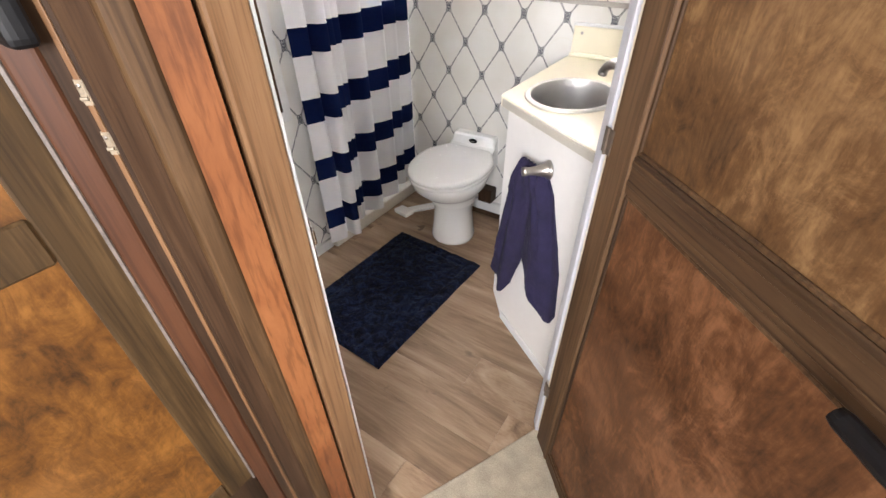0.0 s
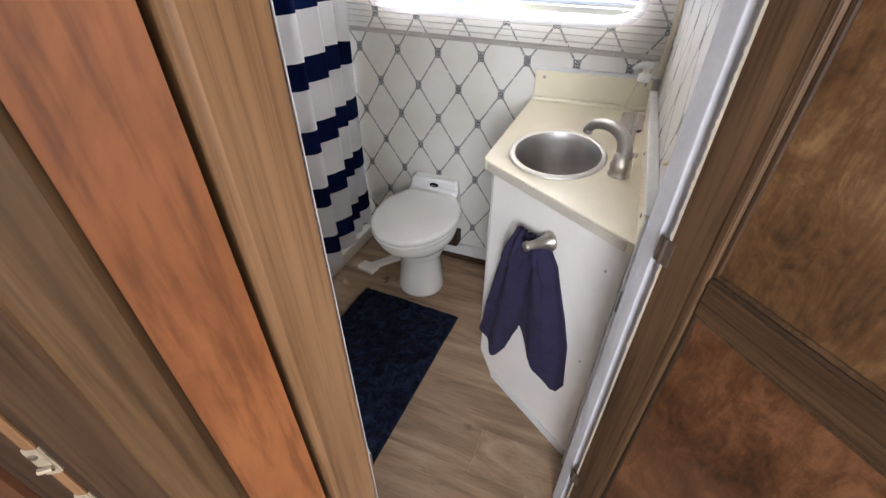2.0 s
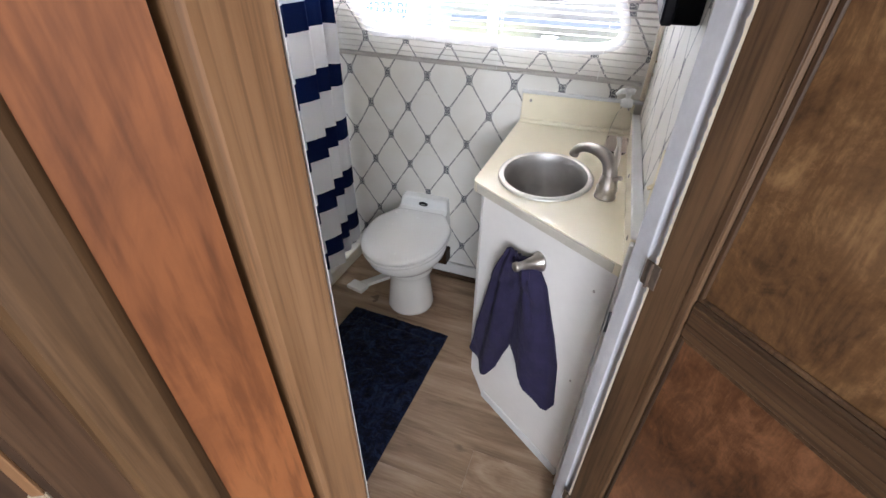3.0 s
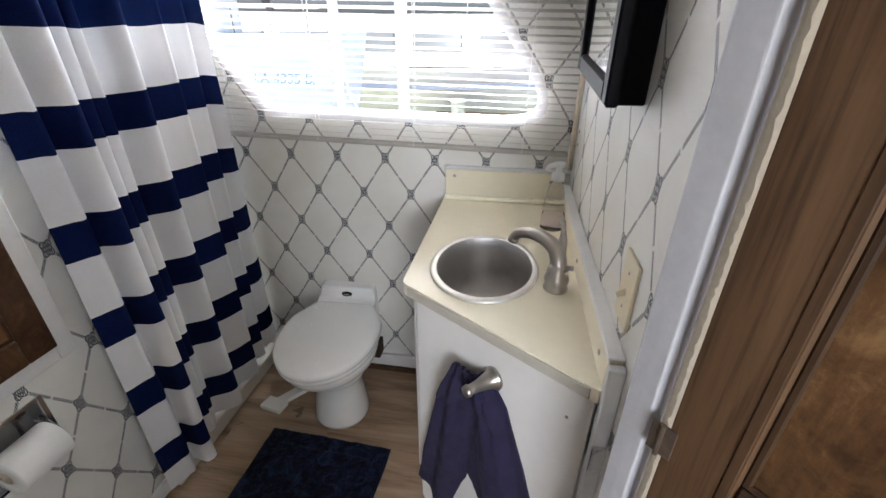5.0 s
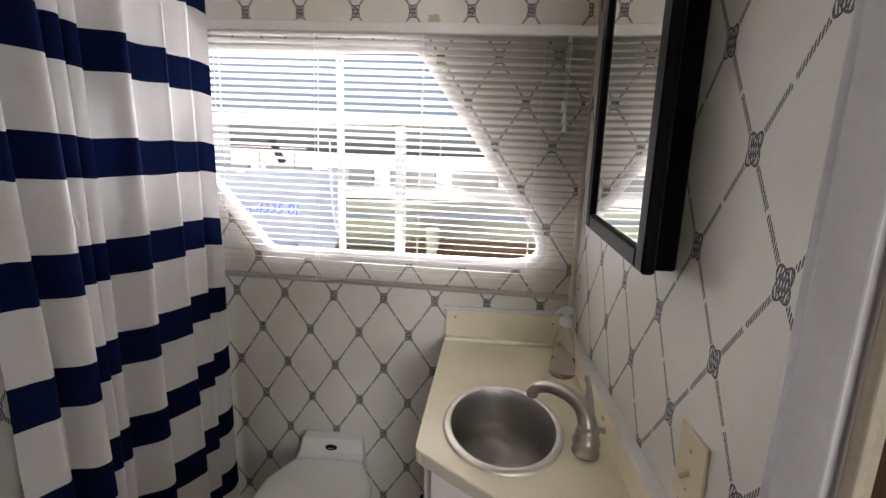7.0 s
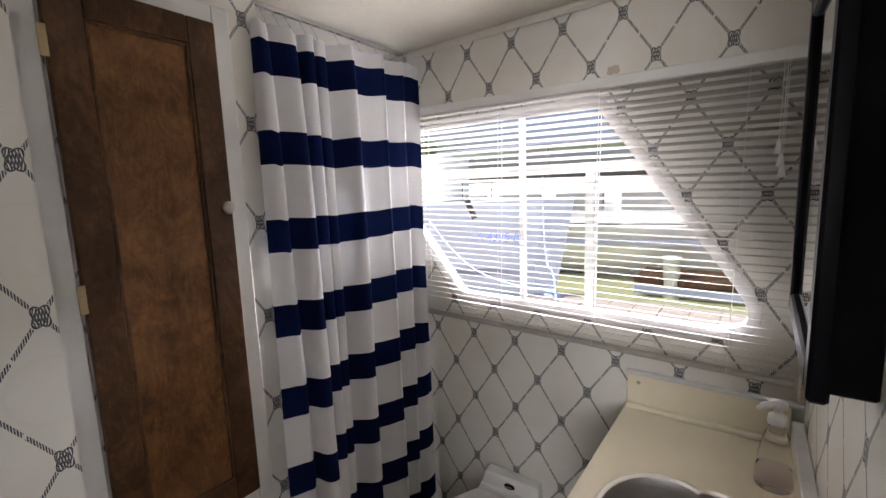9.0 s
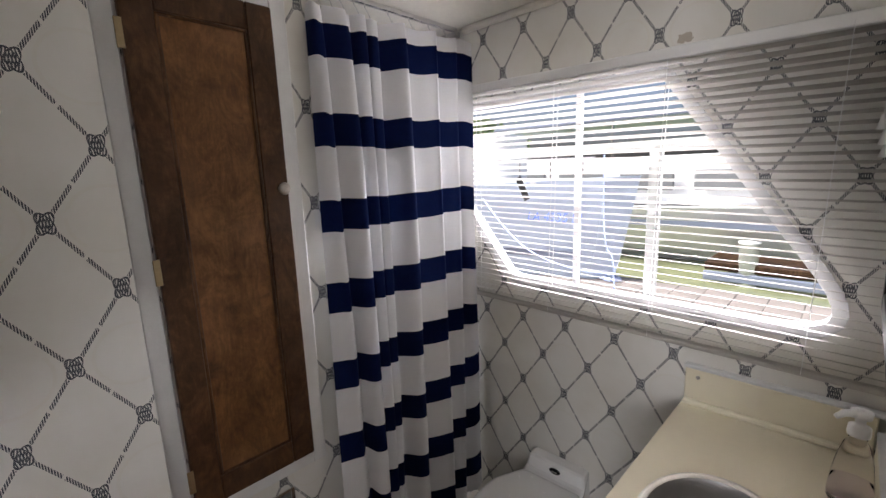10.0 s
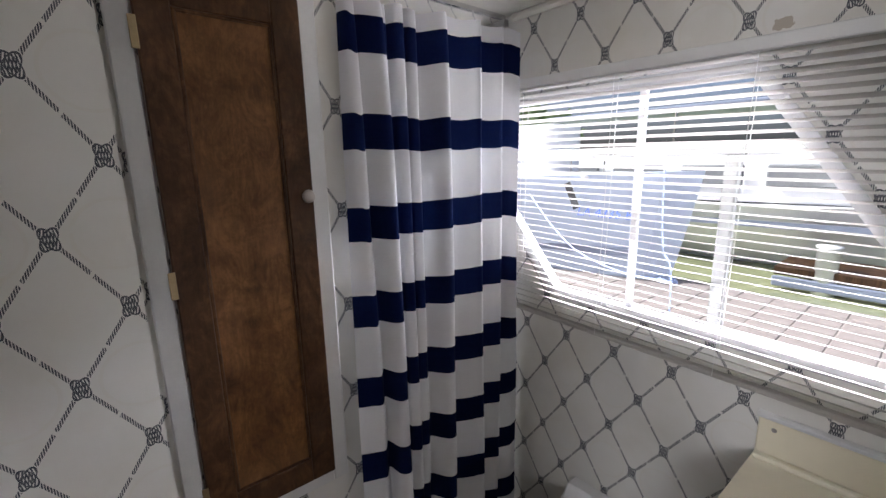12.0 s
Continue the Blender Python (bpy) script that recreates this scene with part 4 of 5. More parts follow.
p0, p1 = FC - EN * 0.013 + E1 * 0.018, FC - EN * 0.013 + E1 * 0.455
pq = p0 + E1 * 0.072
body = prism([(p0.x + 0.008, p0.y + 0.012), (p1.x, p1.y + 0.016), (0.949, 1.40), (0.949, 2.247), (0.556, 2.247)], 0.10, 0.665)
prism([(pq.x, pq.y + 0.02), (p1.x, p1.y + 0.02), (0.949, 1.40), (0.949, 2.247), (0.64, 2.247)], 0.0, 0.10, 0.0, body)
part("body", local(vanity, body), CAB_WHITE, vanity)
part("side_panel", local(vanity, box((0.5565, 1.672, 0.6655), (0.570, 2.247, 0.820))), CAB_WHITE, vanity)
fp = bmesh.new()
outl = [(0.0, 0.085), (0.072, 0.0), (0.437, 0.0), (0.437, 0.820), (0.0, 0.820)]
vs = [fp.verts.new(p0 + E1 * u + Vector((0, 0, z))) for u, z in outl]
f0 = fp.faces.new(vs)
ex = bmesh.ops.extrude_face_region(fp, geom=[f0])
for v in [g for g in ex["geom"] if isinstance(g, bmesh.types.BMVert)]:
    v.co -= EN * 0.011
part("front_panel", local(vanity, fp), CAB_WHITE, vanity)
part("end_board", local(vanity, box((0.9255, 1.366, 0.0), (0.9512, 1.3825, 0.912), 0.002)), WHITE_PAINT, vanity)
bs = bmesh.new()
a0, a1 = pq + EN * 0.004, p1 + EN * 0.004
prism([(pq.x, pq.y), (p1.x, p1.y), ((p1 + EN * 0.006).x, (p1 + EN * 0.006).y), ((pq + EN * 0.006).x, (pq + EN * 0.006).y)], 0.0, 0.035, 0.002, bs)
part("kick_strip", local(vanity, bs), WHITE_PAINT, vanity)
side_door = part("side_door", local(vanity, box((0.541, 1.70, 0.14), (0.555, 2.20, 0.79), 0.003)), CAB_WHITE, vanity)
for x, y, z0, z1 in ((0.518, 1.84, 0.495, 0.580), (0.524, 1.86, 0.590, 0.660)):
    grip = curve_points([(0.541, y, z0), (x + 0.003, y, z0 + 0.005), (x, y, z0 + 0.014), (x, y, z1 - 0.014), (x + 0.003, y, z1 - 0.005), (0.541, y, z1)], 4)
    part("handle", local(vanity, tube(grip, 0.0038, 8)), BLACK_PAINT, side_door, "black metal pull")
for u, z in ((0.395, 0.74), (0.40, 0.43)):
    q = p0 + E1 * u
    part("screw", local(vanity, moved(lathe([(0, 0.0), (0.0035, 0.0), (0.003, 0.0015), (0, 0.002)], 12), Matrix.Translation((q.x, q.y, z)) @ EN.to_track_quat("Z", "Y").to_matrix().to_4x4())), NICKEL, vanity)
# worktop with a round cut-out
SINK = Vector((0.709, 1.760, 0))
SRX, SRY = 0.118, 0.150
worktop = empty("worktop", "ivory laminate corner worktop with raised splash edges", "worktop", (0.75, 1.85, 0.85))


def top_sheet(outer, hole, z0, z1):
    bm = bmesh.new()
    for loop in (outer, hole):
        vs = [bm.verts.new((x, y, z0)) for x, y in loop]
        for a, b in zip(vs, vs[1:] + vs[:1]):
            bm.edges.new((a, b))
    bmesh.ops.triangle_fill(bm, use_beauty=True, edges=bm.edges[:])
    e = bmesh.ops.extrude_face_region(bm, geom=bm.faces[:])
    for v in [g for g in e["geom"] if isinstance(g, bmesh.types.BMVert)]:
        v.co.z = z1
    return bm


TOPLINE = rounded([(0.5265, 1.6538), (0.924, 1.386), (0.950, 1.386), (0.950, 2.249), (0.533, 2.249)], [0.034, 0.004, 0, 0, 0], 6)
HOLE = [(SINK.x + SRX * math.cos(2 * math.pi * i / 40), SINK.y + SRY * math.sin(2 * math.pi * i / 40)) for i in range(40)]
part("slab", local(worktop, top_sheet(TOPLINE, HOLE, 0.8215, 0.85)), LAMINATE, worktop)
part("back_splash", local(worktop, box((0.535, 2.228, 0.8505), (0.926, 2.249, 0.953), 0.003)), LAMINATE, worktop)
part("back_cap", local(worktop, box((0.531, 2.224, 0.9535), (0.950, 2.249, 0.963), 0.002)), WHITE_PAINT, worktop)
part("cove", local(worktop, prism([(0.536, 2.2275), (0.926, 2.2275), (0.926, 2.206), (0.536, 2.206)], 0.8505, 0.8640, 0.0062)), LAMINATE, worktop)
part("side_splash", local(worktop, box((0.927, 1.388, 0.8505), (0.951, 2.2275, 0.915), 0.002)), LAMINATE, worktop)
part("side_cap", local(worktop, box((0.9245, 1.383, 0.9155), (0.951, 2.2235, 0.922), 0.002)), WHITE_PAINT, worktop)
nose = bmesh.new()
n0, n1 = FC + E1 * 0.004, FC + E1 * 0.449
prism([((n0 + EN * 0.001).x, (n0 + EN * 0.001).y), ((n1 + EN * 0.001).x, (n1 + EN * 0.001).y), ((n1 + EN * 0.004).x, (n1 + EN * 0.004).y), ((n0 + EN * 0.004).x, (n0 + EN * 0.004).y)], 0.824, 0.8475, 0.001, nose)
part("edge_strip", local(worktop, nose), EDGE_STRIP, worktop)
for x, y, z, ax in ((0.568, 2.2275, 0.93, "y"), (0.890, 2.2275, 0.925, "y"), (0.9265, 1.44, 0.885, "x"), (0.9265, 1.76, 0.887, "x")):
    rot = pose(0, 0, 0, 90) if ax == "y" else pose(0, 0, 0, 0, -90)
    part("screw", local(worktop, moved(lathe([(0, 0.0), (0.0055, 0.0), (0.005, 0.002), (0, 0.003)], 14), Matrix.Translation((x, y, z)) @ rot)), NICKEL, worktop, "", True)

sink = empty("sink", "oval stainless steel wash basin set in the worktop", "sink", (SINK.x, SINK.y, 0.85))
part("basin", lathe([(0.99, 0.0075), (0.975, 0.0), (0.965, -0.02), (0.945, -0.08), (0.89, -0.125), (0.70, -0.150), (0.17, -0.160), (0.16, -0.164), (0, -0.164)], 56, sx=SRX, sy=SRY), STEEL, sink, "", True)
part("rim", lathe([(1.10, 0.001), (1.125, 0.004), (1.10, 0.009), (1.04, 0.0105), (0.991, 0.0078)], 56, sx=SRX, sy=SRY), RIM_STEEL, sink, "pale polished steel rim", True)
dr = part("drain", moved(lathe([(0.024, 0.0), (0.025, 0.002), (0.021, 0.003), (0.018, 0.0), (0, -0.001)], 24), pose(0, 0, -0.159)), CHROME, sink, "", True)
part("plug", moved(lathe([(0, 0.006), (0.012, 0.005), (0.015, 0.001), (0.015, 0)], 20), pose(0, 0, -0.159)), CHROME, dr, "", True)

faucet = empty("faucet", "brushed nickel single-hole faucet with curved spout and lever", "faucet", (0.875, 1.688, 0.85))
part("base", lathe([(0, 0), (0.027, 0), (0.028, 0.004), (0.0255, 0.008), (0.0255, 0.020), (0.0272, 0.023), (0.0255, 0.026), (0.0272, 0.029), (0.0245, 0.033), (0.0225, 0.050), (0.0190, 0.062), (0, 0.068)], 32), NICKEL, faucet, "", True)
SPOUT = curve_points([(0.0, 0.0, 0.050), (-0.002, 0.008, 0.072), (-0.010, 0.022, 0.090), (-0.030, 0.042, 0.101), (-0.058, 0.068, 0.101), (-0.084, 0.090, 0.091), (-0.098, 0.102, 0.074), (-0.101, 0.105, 0.062)], 5)
part("spout", tube(SPOUT, [float(np.interp(k / (len(SPOUT) - 1), (0, 0.3, 0.6, 0.88, 0.9, 1), (0.0195, 0.0175, 0.0135, 0.0115, 0.0132, 0.0132))) for k in range(len(SPOUT))], 18), NICKEL, faucet, "", True)
LEVER = curve_points([(0.002, 0.012, 0.078), (0.006, 0.030, 0.100), (0.006, 0.042, 0.124), (0.002, 0.050, 0.146)], 5)
part("lever", tube(LEVER, [float(np.interp(k / (len(LEVER) - 1), (0, 0.35, 0.7, 1), (0.013, 0.0095, 0.0055, 0.0068))) for k in range(len(LEVER))], 12), NICKEL, faucet, "", True)
part("side_knob", tube([(0.010, -0.010, 0.052), (0.020, -0.016, 0.064), (0.027, -0.021, 0.066)], [0.008, 0.0055, 0.006], 12), NICKEL, faucet, "", True)

soap = empty("soap_dispenser", "clear plastic pump soap bottle with a white pump", "soap bottle", (0.888, 2.030, 0.85))
part("bottle", lathe([(0, 0.001), (0.034, 0.001), (0.036, 0.006), (0.034, 0.04), (0.028, 0.09), (0.020, 0.125), (0.014, 0.135), (0.014, 0.145), (0, 0.145)], 32), SOAP_CLEAR, soap, "", True)
pump = part("pump", lathe([(0, 0.1455), (0.017, 0.1455), (0.018, 0.150), (0.017, 0.165), (0.008, 0.168), (0.008, 0.182), (0.016, 0.184), (0.017, 0.196), (0, 0.199)], 24), WHITE_PLASTIC, soap, "white pump head", True)
part("nozzle", tube([(0, 0, 0.192), (-0.025, -0.02, 0.192), (-0.036, -0.028, 0.184)], [0.009, 0.007, 0.005], 10), WHITE_PLASTIC, pump, "", True)
part("liquid", lathe([(0, 0.003), (0.031, 0.003), (0.033, 0.008), (0.0318, 0.03), (0.030, 0.045), (0, 0.045)], 28), glass_material("clear_liquid_soap", (0.90, 0.85, 0.93), 0.03, 1.02), soap, "pale liquid soap", True)

# towel post and towel
BR = p0 + E1 * 0.232
hookp = empty("towel_post", "brushed nickel towel post on the cabinet front", "towel post", (0, 0, 0))
tip = BR + EN * 0.072 - E1 * 0.018
ax_dir = (tip - BR).normalized()
mpost = Matrix.Translation((BR.x, BR.y, 0.727)) @ ax_dir.to_track_quat("Z", "Y").to_matrix().to_4x4()
part("post", moved(lathe([(0, -0.001), (0.026, 0.0), (0.027, 0.004), (0.022, 0.009), (0.020, 0.012), (0.016, 0.026), (0.012, 0.045), (0.0105, 0.062), (0.013, 0.066), (0.012, 0.076), (0, 0.079)], 32), mpost), NICKEL, hookp, "", True)

towel = empty("hand_towel", "purple terry hand towel hanging from the post", "towel", (0, 0, 0))


def towel_mesh():
    """One cloth gathered over the post; its hem falls in two lobes."""
    bm = bmesh.new()
    hem_s = (0.0, 0.12, 0.21, 0.28, 0.36, 0.43, 0.47, 0.52, 0.62, 0.75, 0.84, 0.90, 0.95, 1.0)
    hem_z = (0.236, 0.215, 0.190, 0.196, 0.255, 0.345, 0.400, 0.392, 0.350, 0.296, 0.258, 0.240, 0.244, 0.290)
    nu, nv = 84, 64
    grid = []
    for j in range(nv + 1):
        t = j / nv
        row = []
        for i in range(nu + 1):
            s = i / nu
            a = np.interp(t, (0, 0.18, 0.55, 1), (0.146, 0.100, 0.058, 0.022))
            b = np.interp(t, (0, 0.06, 0.35, 0.55, 1), (0.216, 0.268, 0.325, 0.352, 0.372))
            low = np.interp(s, hem_s, hem_z)
            u = a + (b - a) * s
            roof = 0.736 - 0.75 * max(0.0, abs(u - 0.182) - 0.028)
            z = roof + (low - roof) * t
            gap = math.exp(-((s - 0.47) / 0.07) ** 2) * min(1.0, t * 2.2)
            left = 0.014 * math.exp(-((s - 0.24) / 0.16) ** 2) * min(1.0, t * 2.5)
            right = 0.013 * math.exp(-((s - 0.66) / 0.15) ** 2) * min(1.0, t * 2.5)
            crease = 0.006 * t * math.sin(s * 26.0 + 2.0 * t) + 0.005 * (1 - t) * math.sin(s * 30.0 + 1.0)
            rough = 0.004 * noise.noise(Vector((u * 40, z * 22, 2.0))) + 0.002 * noise.noise(Vector((u * 110, z * 90, 5.0)))
            back = -0.045 * max(0.0, (s - 0.80) / 0.20) ** 1.3
            out = 0.034 - 0.006 * t - 0.014 * gap + left + right + crease + rough + back + 0.012 * math.sin(math.pi * min(1.0, t * 5))
            p = p0 + E1 * u + EN * max(0.006, out)
            row.append(bm.verts.new((p.x, p.y, z)))
        grid.append(row)
    for a, b in zip(grid, grid[1:]):
        for i in range(nu):
            bm.faces.new((a[i], a[i + 1], b[i + 1], b[i]))
    return bm


tw = part("cloth", towel_mesh(), TOWEL, towel, "", True)
sol = tw.modifiers.new("thick", "SOLIDIFY")
sol.thickness = 0.006
sol.offset = 1.0

# ---- mirror cabinet, switch, catch ----
mirror = empty("mirror_cabinet", "black-framed mirror cabinet on the papered wall", "mirror cabinet", (0.0, 0.0, 0.0))
part("body", box((0.905, 1.572, 1.285), (0.9515, 1.875, 1.80), 0.003), BLACK_PAINT, mirror)
MY0, MY1, MZ0, MZ1 = 1.530, 1.898, 1.290, 1.815
fb = bmesh.new()
W = 0.034
for lo, hi in (((0.883, MY0, MZ0), (0.904, MY0 + W, MZ1)), ((0.883, MY1 - W, MZ0), (0.904, MY1, MZ1)), ((0.883, MY0 + W, MZ0), (0.904, MY1 - W, MZ0 + W)), ((0.883, MY0 + W, MZ1 - W), (0.904, MY1 - W, MZ1))):
    box(lo, hi, 0.004, fb)
mdoor = part("door_frame", fb, BLACK_PAINT, mirror)
part("glass", box((0.891, MY0 + W - 0.004, MZ0 + W - 0.004), (0.898, MY1 - W + 0.004, MZ1 - W + 0.004)), MIRROR, mdoor, "mirror glass")
def skew(me):
    """The cabinet hangs a little low at its near end."""
    for v in me.vertices:
        v.co.z += 0.075 * (v.co.y - 1.86)



for piece in mirror.children_recursive:
    skew(piece.data)

switch = empty("light_switch", "ivory light switch plate with a toggle", "light switch", (RIGHT, 1.446, 1.008))
part("plate", box((-0.006, -0.036, -0.058), (-0.0002, 0.036, 0.058), 0.0025, seg=2), IVORY, switch)
part("toggle", tube([(-0.004, 0, -0.002), (-0.018, 0, -0.010)], [0.0055, 0.0042], 10), IVORY, switch)
for z in (-0.030, 0.030):
    part("screw", moved(lathe([(0, 0.0), (0.003, 0), (0.0025, 0.0012), (0, 0.0015)], 10), pose(-0.006, 0, z, 0, -90)), NICKEL, switch)

catch = empty("door_catch", "small chrome door catch beside the vanity", "catch", (0.938, 1.3645, 0.715), "", -90)
part("plate", box((-0.003, -0.012, -0.03), (0.004, 0.012, 0.03), 0.001), CHROME, catch)
part("roller", tube([(-0.008, -0.008, 0), (-0.008, 0.008, 0)], 0.006, 10), CHROME, catch)

lamp = empty("wall_lamp", "white glass globe wall lamp above the mirror, unlit", "wall lamp", (RIGHT, 2.06, 1.945))
part("back_plate", moved(lathe([(0, 0), (0.04, 0), (0.04, 0.008), (0.02, 0.016), (0, 0.016)], 24), pose(0, 0, 0, 0, -90)), NICKEL, lamp, "", True)
part("globe", moved(lathe([(0.022, 0.014), (0.04, 0.022), (0.052, 0.045), (0.052, 0.065), (0.038, 0.088), (0.02, 0.097), (0, 0.099)], 28), pose(0, 0, 0, 0, -90)), WHITE_PLASTIC, lamp, "white glass globe", True)

PINK = Nodes("pink_print_cloth")
_c = PINK.coord()
_v = PINK.noise(_c, 30.0, 3)
PINK_CLOTH = PINK.done(PINK.ramp(_v, [(0.38, (0.75, 0.02, 0.22)), (0.46, (0.85, 0.80, 0.82)), (0.54, (0.08, 0.18, 0.55)), (0.60, (0.8, 0.05, 0.3))]), 0.9)
robe = empty("pink_cloth", "pink printed cloth hanging behind the open door", "cloth", (1.16, 1.235, 0.75))
cloth = bmesh.new()
g = [[cloth.verts.new((-0.14 + 0.28 * i / 20, 0.012 * math.sin(i * 0.9), j * 0.06)) for i in range(21)] for j in range(13)]
for a, b in zip(g, g[1:]):
    for i in range(20):
        cloth.faces.new((a[i], a[i + 1], b[i + 1], b[i]))
ck = part("cloth", cloth, PINK_CLOTH, robe, "", True)
ck.modifiers.new("thick", "SOLIDIFY").thickness = 0.004
part("peg", tube([(0, 0.026, 0.72), (0, -0.02, 0.73)], 0.006, 8), NICKEL, robe)

structure("corner_strip", box((0.936, 2.2335, 0.964), (0.9515, 2.2495, 2.044), 0.003), CREAM_PAINT, "cream plastic strip in the wall corner", "trim")
for z in (1.06, 1.10):
    h = tagged(part("screw_hole", moved(lathe([(0, 0.0), (0.005, 0.0), (0.005, 0.002), (0, 0.003)], 12), pose(0.9515, 2.19, z, 0, -90)), BRASS, None), "small rusty screw in the papered wall", "screw", "wall screws")


# ---- outdoors: quay, water, boats, trees ----
OUT_Z, WATER_Z = -0.45, -0.80
STONE = plain("paver_stone", (0.27, 0.24, 0.225), 0.8, vary=0.18, scale=3)
JOINT = plain("paver_joint", (0.30, 0.28, 0.25), 0.9, vary=0.2)
WATER = plain("green_water", (0.24, 0.26, 0.15), 0.10, vary=0.25, scale=0.8, bump=0.2)
HULL = plain("boat_white_gelcoat", (0.80, 0.81, 0.82), 0.25, vary=0.02, scale=1)
HULL_BLUE = plain("boat_pale_blue", (0.50, 0.58, 0.70), 0.3, vary=0.04, scale=1)
# Navy, dark glass and leaves are lightened: outdoor glare put into the colours.
NAVY = plain("navy_gelcoat", (0.18, 0.21, 0.28), 0.3)
REG_BLUE = plain("registration_blue", (0.02, 0.08, 0.40), 0.5)
DARK_GLASS = plain("boat_dark_glass", (0.20, 0.21, 0.22), 0.1, vary=0.1)
RAIL_PAINT = plain("rail_grey_paint", (0.20, 0.20, 0.19), 0.5, vary=0.05)
TAPE = plain("grey_tape", (0.045, 0.045, 0.05), 0.6, vary=0.2)
ROPE = plain("blue_rope", (0.28, 0.34, 0.52), 0.8, vary=0.3, scale=90)
LEAF = plain("tree_leaf", (0.13, 0.19, 0.08), 0.7, vary=0.5, scale=2)
BARK = plain("tree_bark", (0.10, 0.075, 0.05), 0.9, vary=0.3)

structure("ground", box((-60, -60, OUT_Z - 1.2), (60, 8.55, OUT_Z - 0.012)), JOINT, "quay ground under the paving", "ground")
structure("water", box((-500, 8.55, WATER_Z - 0.4), (500, 700, WATER_Z)), WATER, "green harbour water", "water")
structure("trailer_side", box((-4.5, BACK + 0.052, -0.40), (4.5, BACK + 0.062, -0.03)), ALUMINIUM, "pale outer skirt below the window", "wall")
paving = tagged(new("pavement"), "pale square stone pavers on the quay", "pavement", "", "structure")
paver = finish(box((-0.195, -0.195, -0.03), (0.195, 0.195, 0.0), 0.008), "paver", STONE)
random.seed(11)
for i in range(24):
    for j in range(12):
        p = new("paver", paver)
        p.parent = paving
        p.matrix_world = pose(-6.9 + i * 0.4, 3.95 + j * 0.4, OUT_Z + random.uniform(-0.004, 0.004), random.uniform(-0.5, 0.5), random.uniform(-0.5, 0.5), 0)


def hull_mesh(length, beam, low, high, flare=0.25):
    """A pointed hull with its bow at x = 0, running back along -x."""
    bm = bmesh.new()
    rings = []
    for k in range(15):
        u = k / 14
        half = beam / 2 * min(1.0, (u * 2.2) ** 0.6) if u > 0 else 0.01
        rake = (1 - u) ** 3 * 0.55
        ring = []
        for q in range(9):
            s = q / 8 * 2 - 1
            a = abs(s)
            z = low + (high - low) * a ** 1.3 + 0.12 * (1 - u) ** 2 * a
            w = half * (a ** 0.6) * (1 - flare * (1 - a))
            ring.append(bm.verts.new((-u * length - rake * (1 - a), math.copysign(w, s), z)))
        rings.append(ring)
    for a, b in zip(rings, rings[1:]):
        for q in range(8):
            bm.faces.new((a[q], a[q + 1], b[q + 1], b[q]))
        bm.faces.new((a[0], b[0], b[8], a[8]))
    bm.faces.new(rings[-1])
    return bm


boat = empty("moored_boat", "pale blue and white moored boat with registration number", "boat", (-1.75, 8.35, WATER_Z + 0.0), "boats", 9)
part("hull", hull_mesh(6.5, 2.0, -0.25, 2.05), HULL_BLUE, boat, "pale blue hull")
part("deck", prism([(-0.5, 0.0), (-1.6, 0.7), (-6.4, 0.9), (-6.4, -0.9), (-1.6, -0.7)], 2.06, 2.14, 0.02), HULL, boat)
part("stripe", prism([(-0.85, -0.33), (-6.4, -1.012), (-6.4, -1.03), (-0.85, -0.345)], 0.75, 0.87), NAVY, boat, "navy waterline stripe")
cabin = part("cabin", prism(rounded([(-2.2, -0.6), (-2.2, 0.6), (-5.9, 0.75), (-5.9, -0.75)], [0.3] * 4), 2.14, 3.0, 0.05), HULL, boat)
part("cabin_window", box((-5.2, -0.79, 2.45), (-2.9, -0.74, 2.8), 0.02), DARK_GLASS, cabin)
for k in range(6):
    x = -0.9 - k * 0.55
    part("rail_post", tube([(x, -0.2 - k * 0.09, 2.12), (x, -0.2 - k * 0.09, 2.5)], 0.012, 6), CHROME, boat)
part("rail", tube([(-0.7, -0.18, 2.5), (-3.7, -0.68, 2.5)], 0.014, 6), CHROME, boat)
text = bpy.data.curves.new("registration", "FONT")
text.body = "LA 4335 BJ"
text.size, text.extrude = 0.22, 0.002
tmp = new("registration_text", text)
dg = bpy.context.evaluated_depsgraph_get()
tm = bpy.data.meshes.new_from_object(tmp.evaluated_get(dg))
bpy.data.objects.remove(tmp)
tm.materials.clear()
tm.materials.append(REG_BLUE)
reg = new("registration_number", tm)
reg.parent = boat
reg["kind"] = "stuff"
reg.matrix_local = pose(-1.62, -0.93, 1.47, 68, 0, -8)

boat_far = empty("cabin_cruiser", "large white cabin cruiser across the water", "boat", (4.2, 13.6, WATER_Z), "boats", 4)
part("hull", hull_mesh(12.5, 3.6, -0.3, 1.35), HULL, boat_far)
cab = part("cabin", prism(rounded([(-2.4, -1.2), (-2.4, 1.2), (-11.8, 1.4), (-11.8, -1.4)], [0.5] * 4), 1.40, 2.55, 0.08), HULL, boat_far)
for k in range(5):
    part("cabin_window", box((-10.9 + k * 1.6, -1.50, 1.75), (-9.7 + k * 1.6, -1.38, 2.2), 0.03), DARK_GLASS, cab)
part("stripe", prism([(-2.4, -1.62), (-12.3, -1.80), (-12.3, -1.83), (-2.4, -1.65)], 0.95, 1.08), NAVY, boat_far, "dark hull stripe")
part("flybridge_roof", box((-11.5, -1.3, 3.45), (-4.6, 1.3, 3.55), 0.03), NAVY, boat_far, "dark canopy roof")
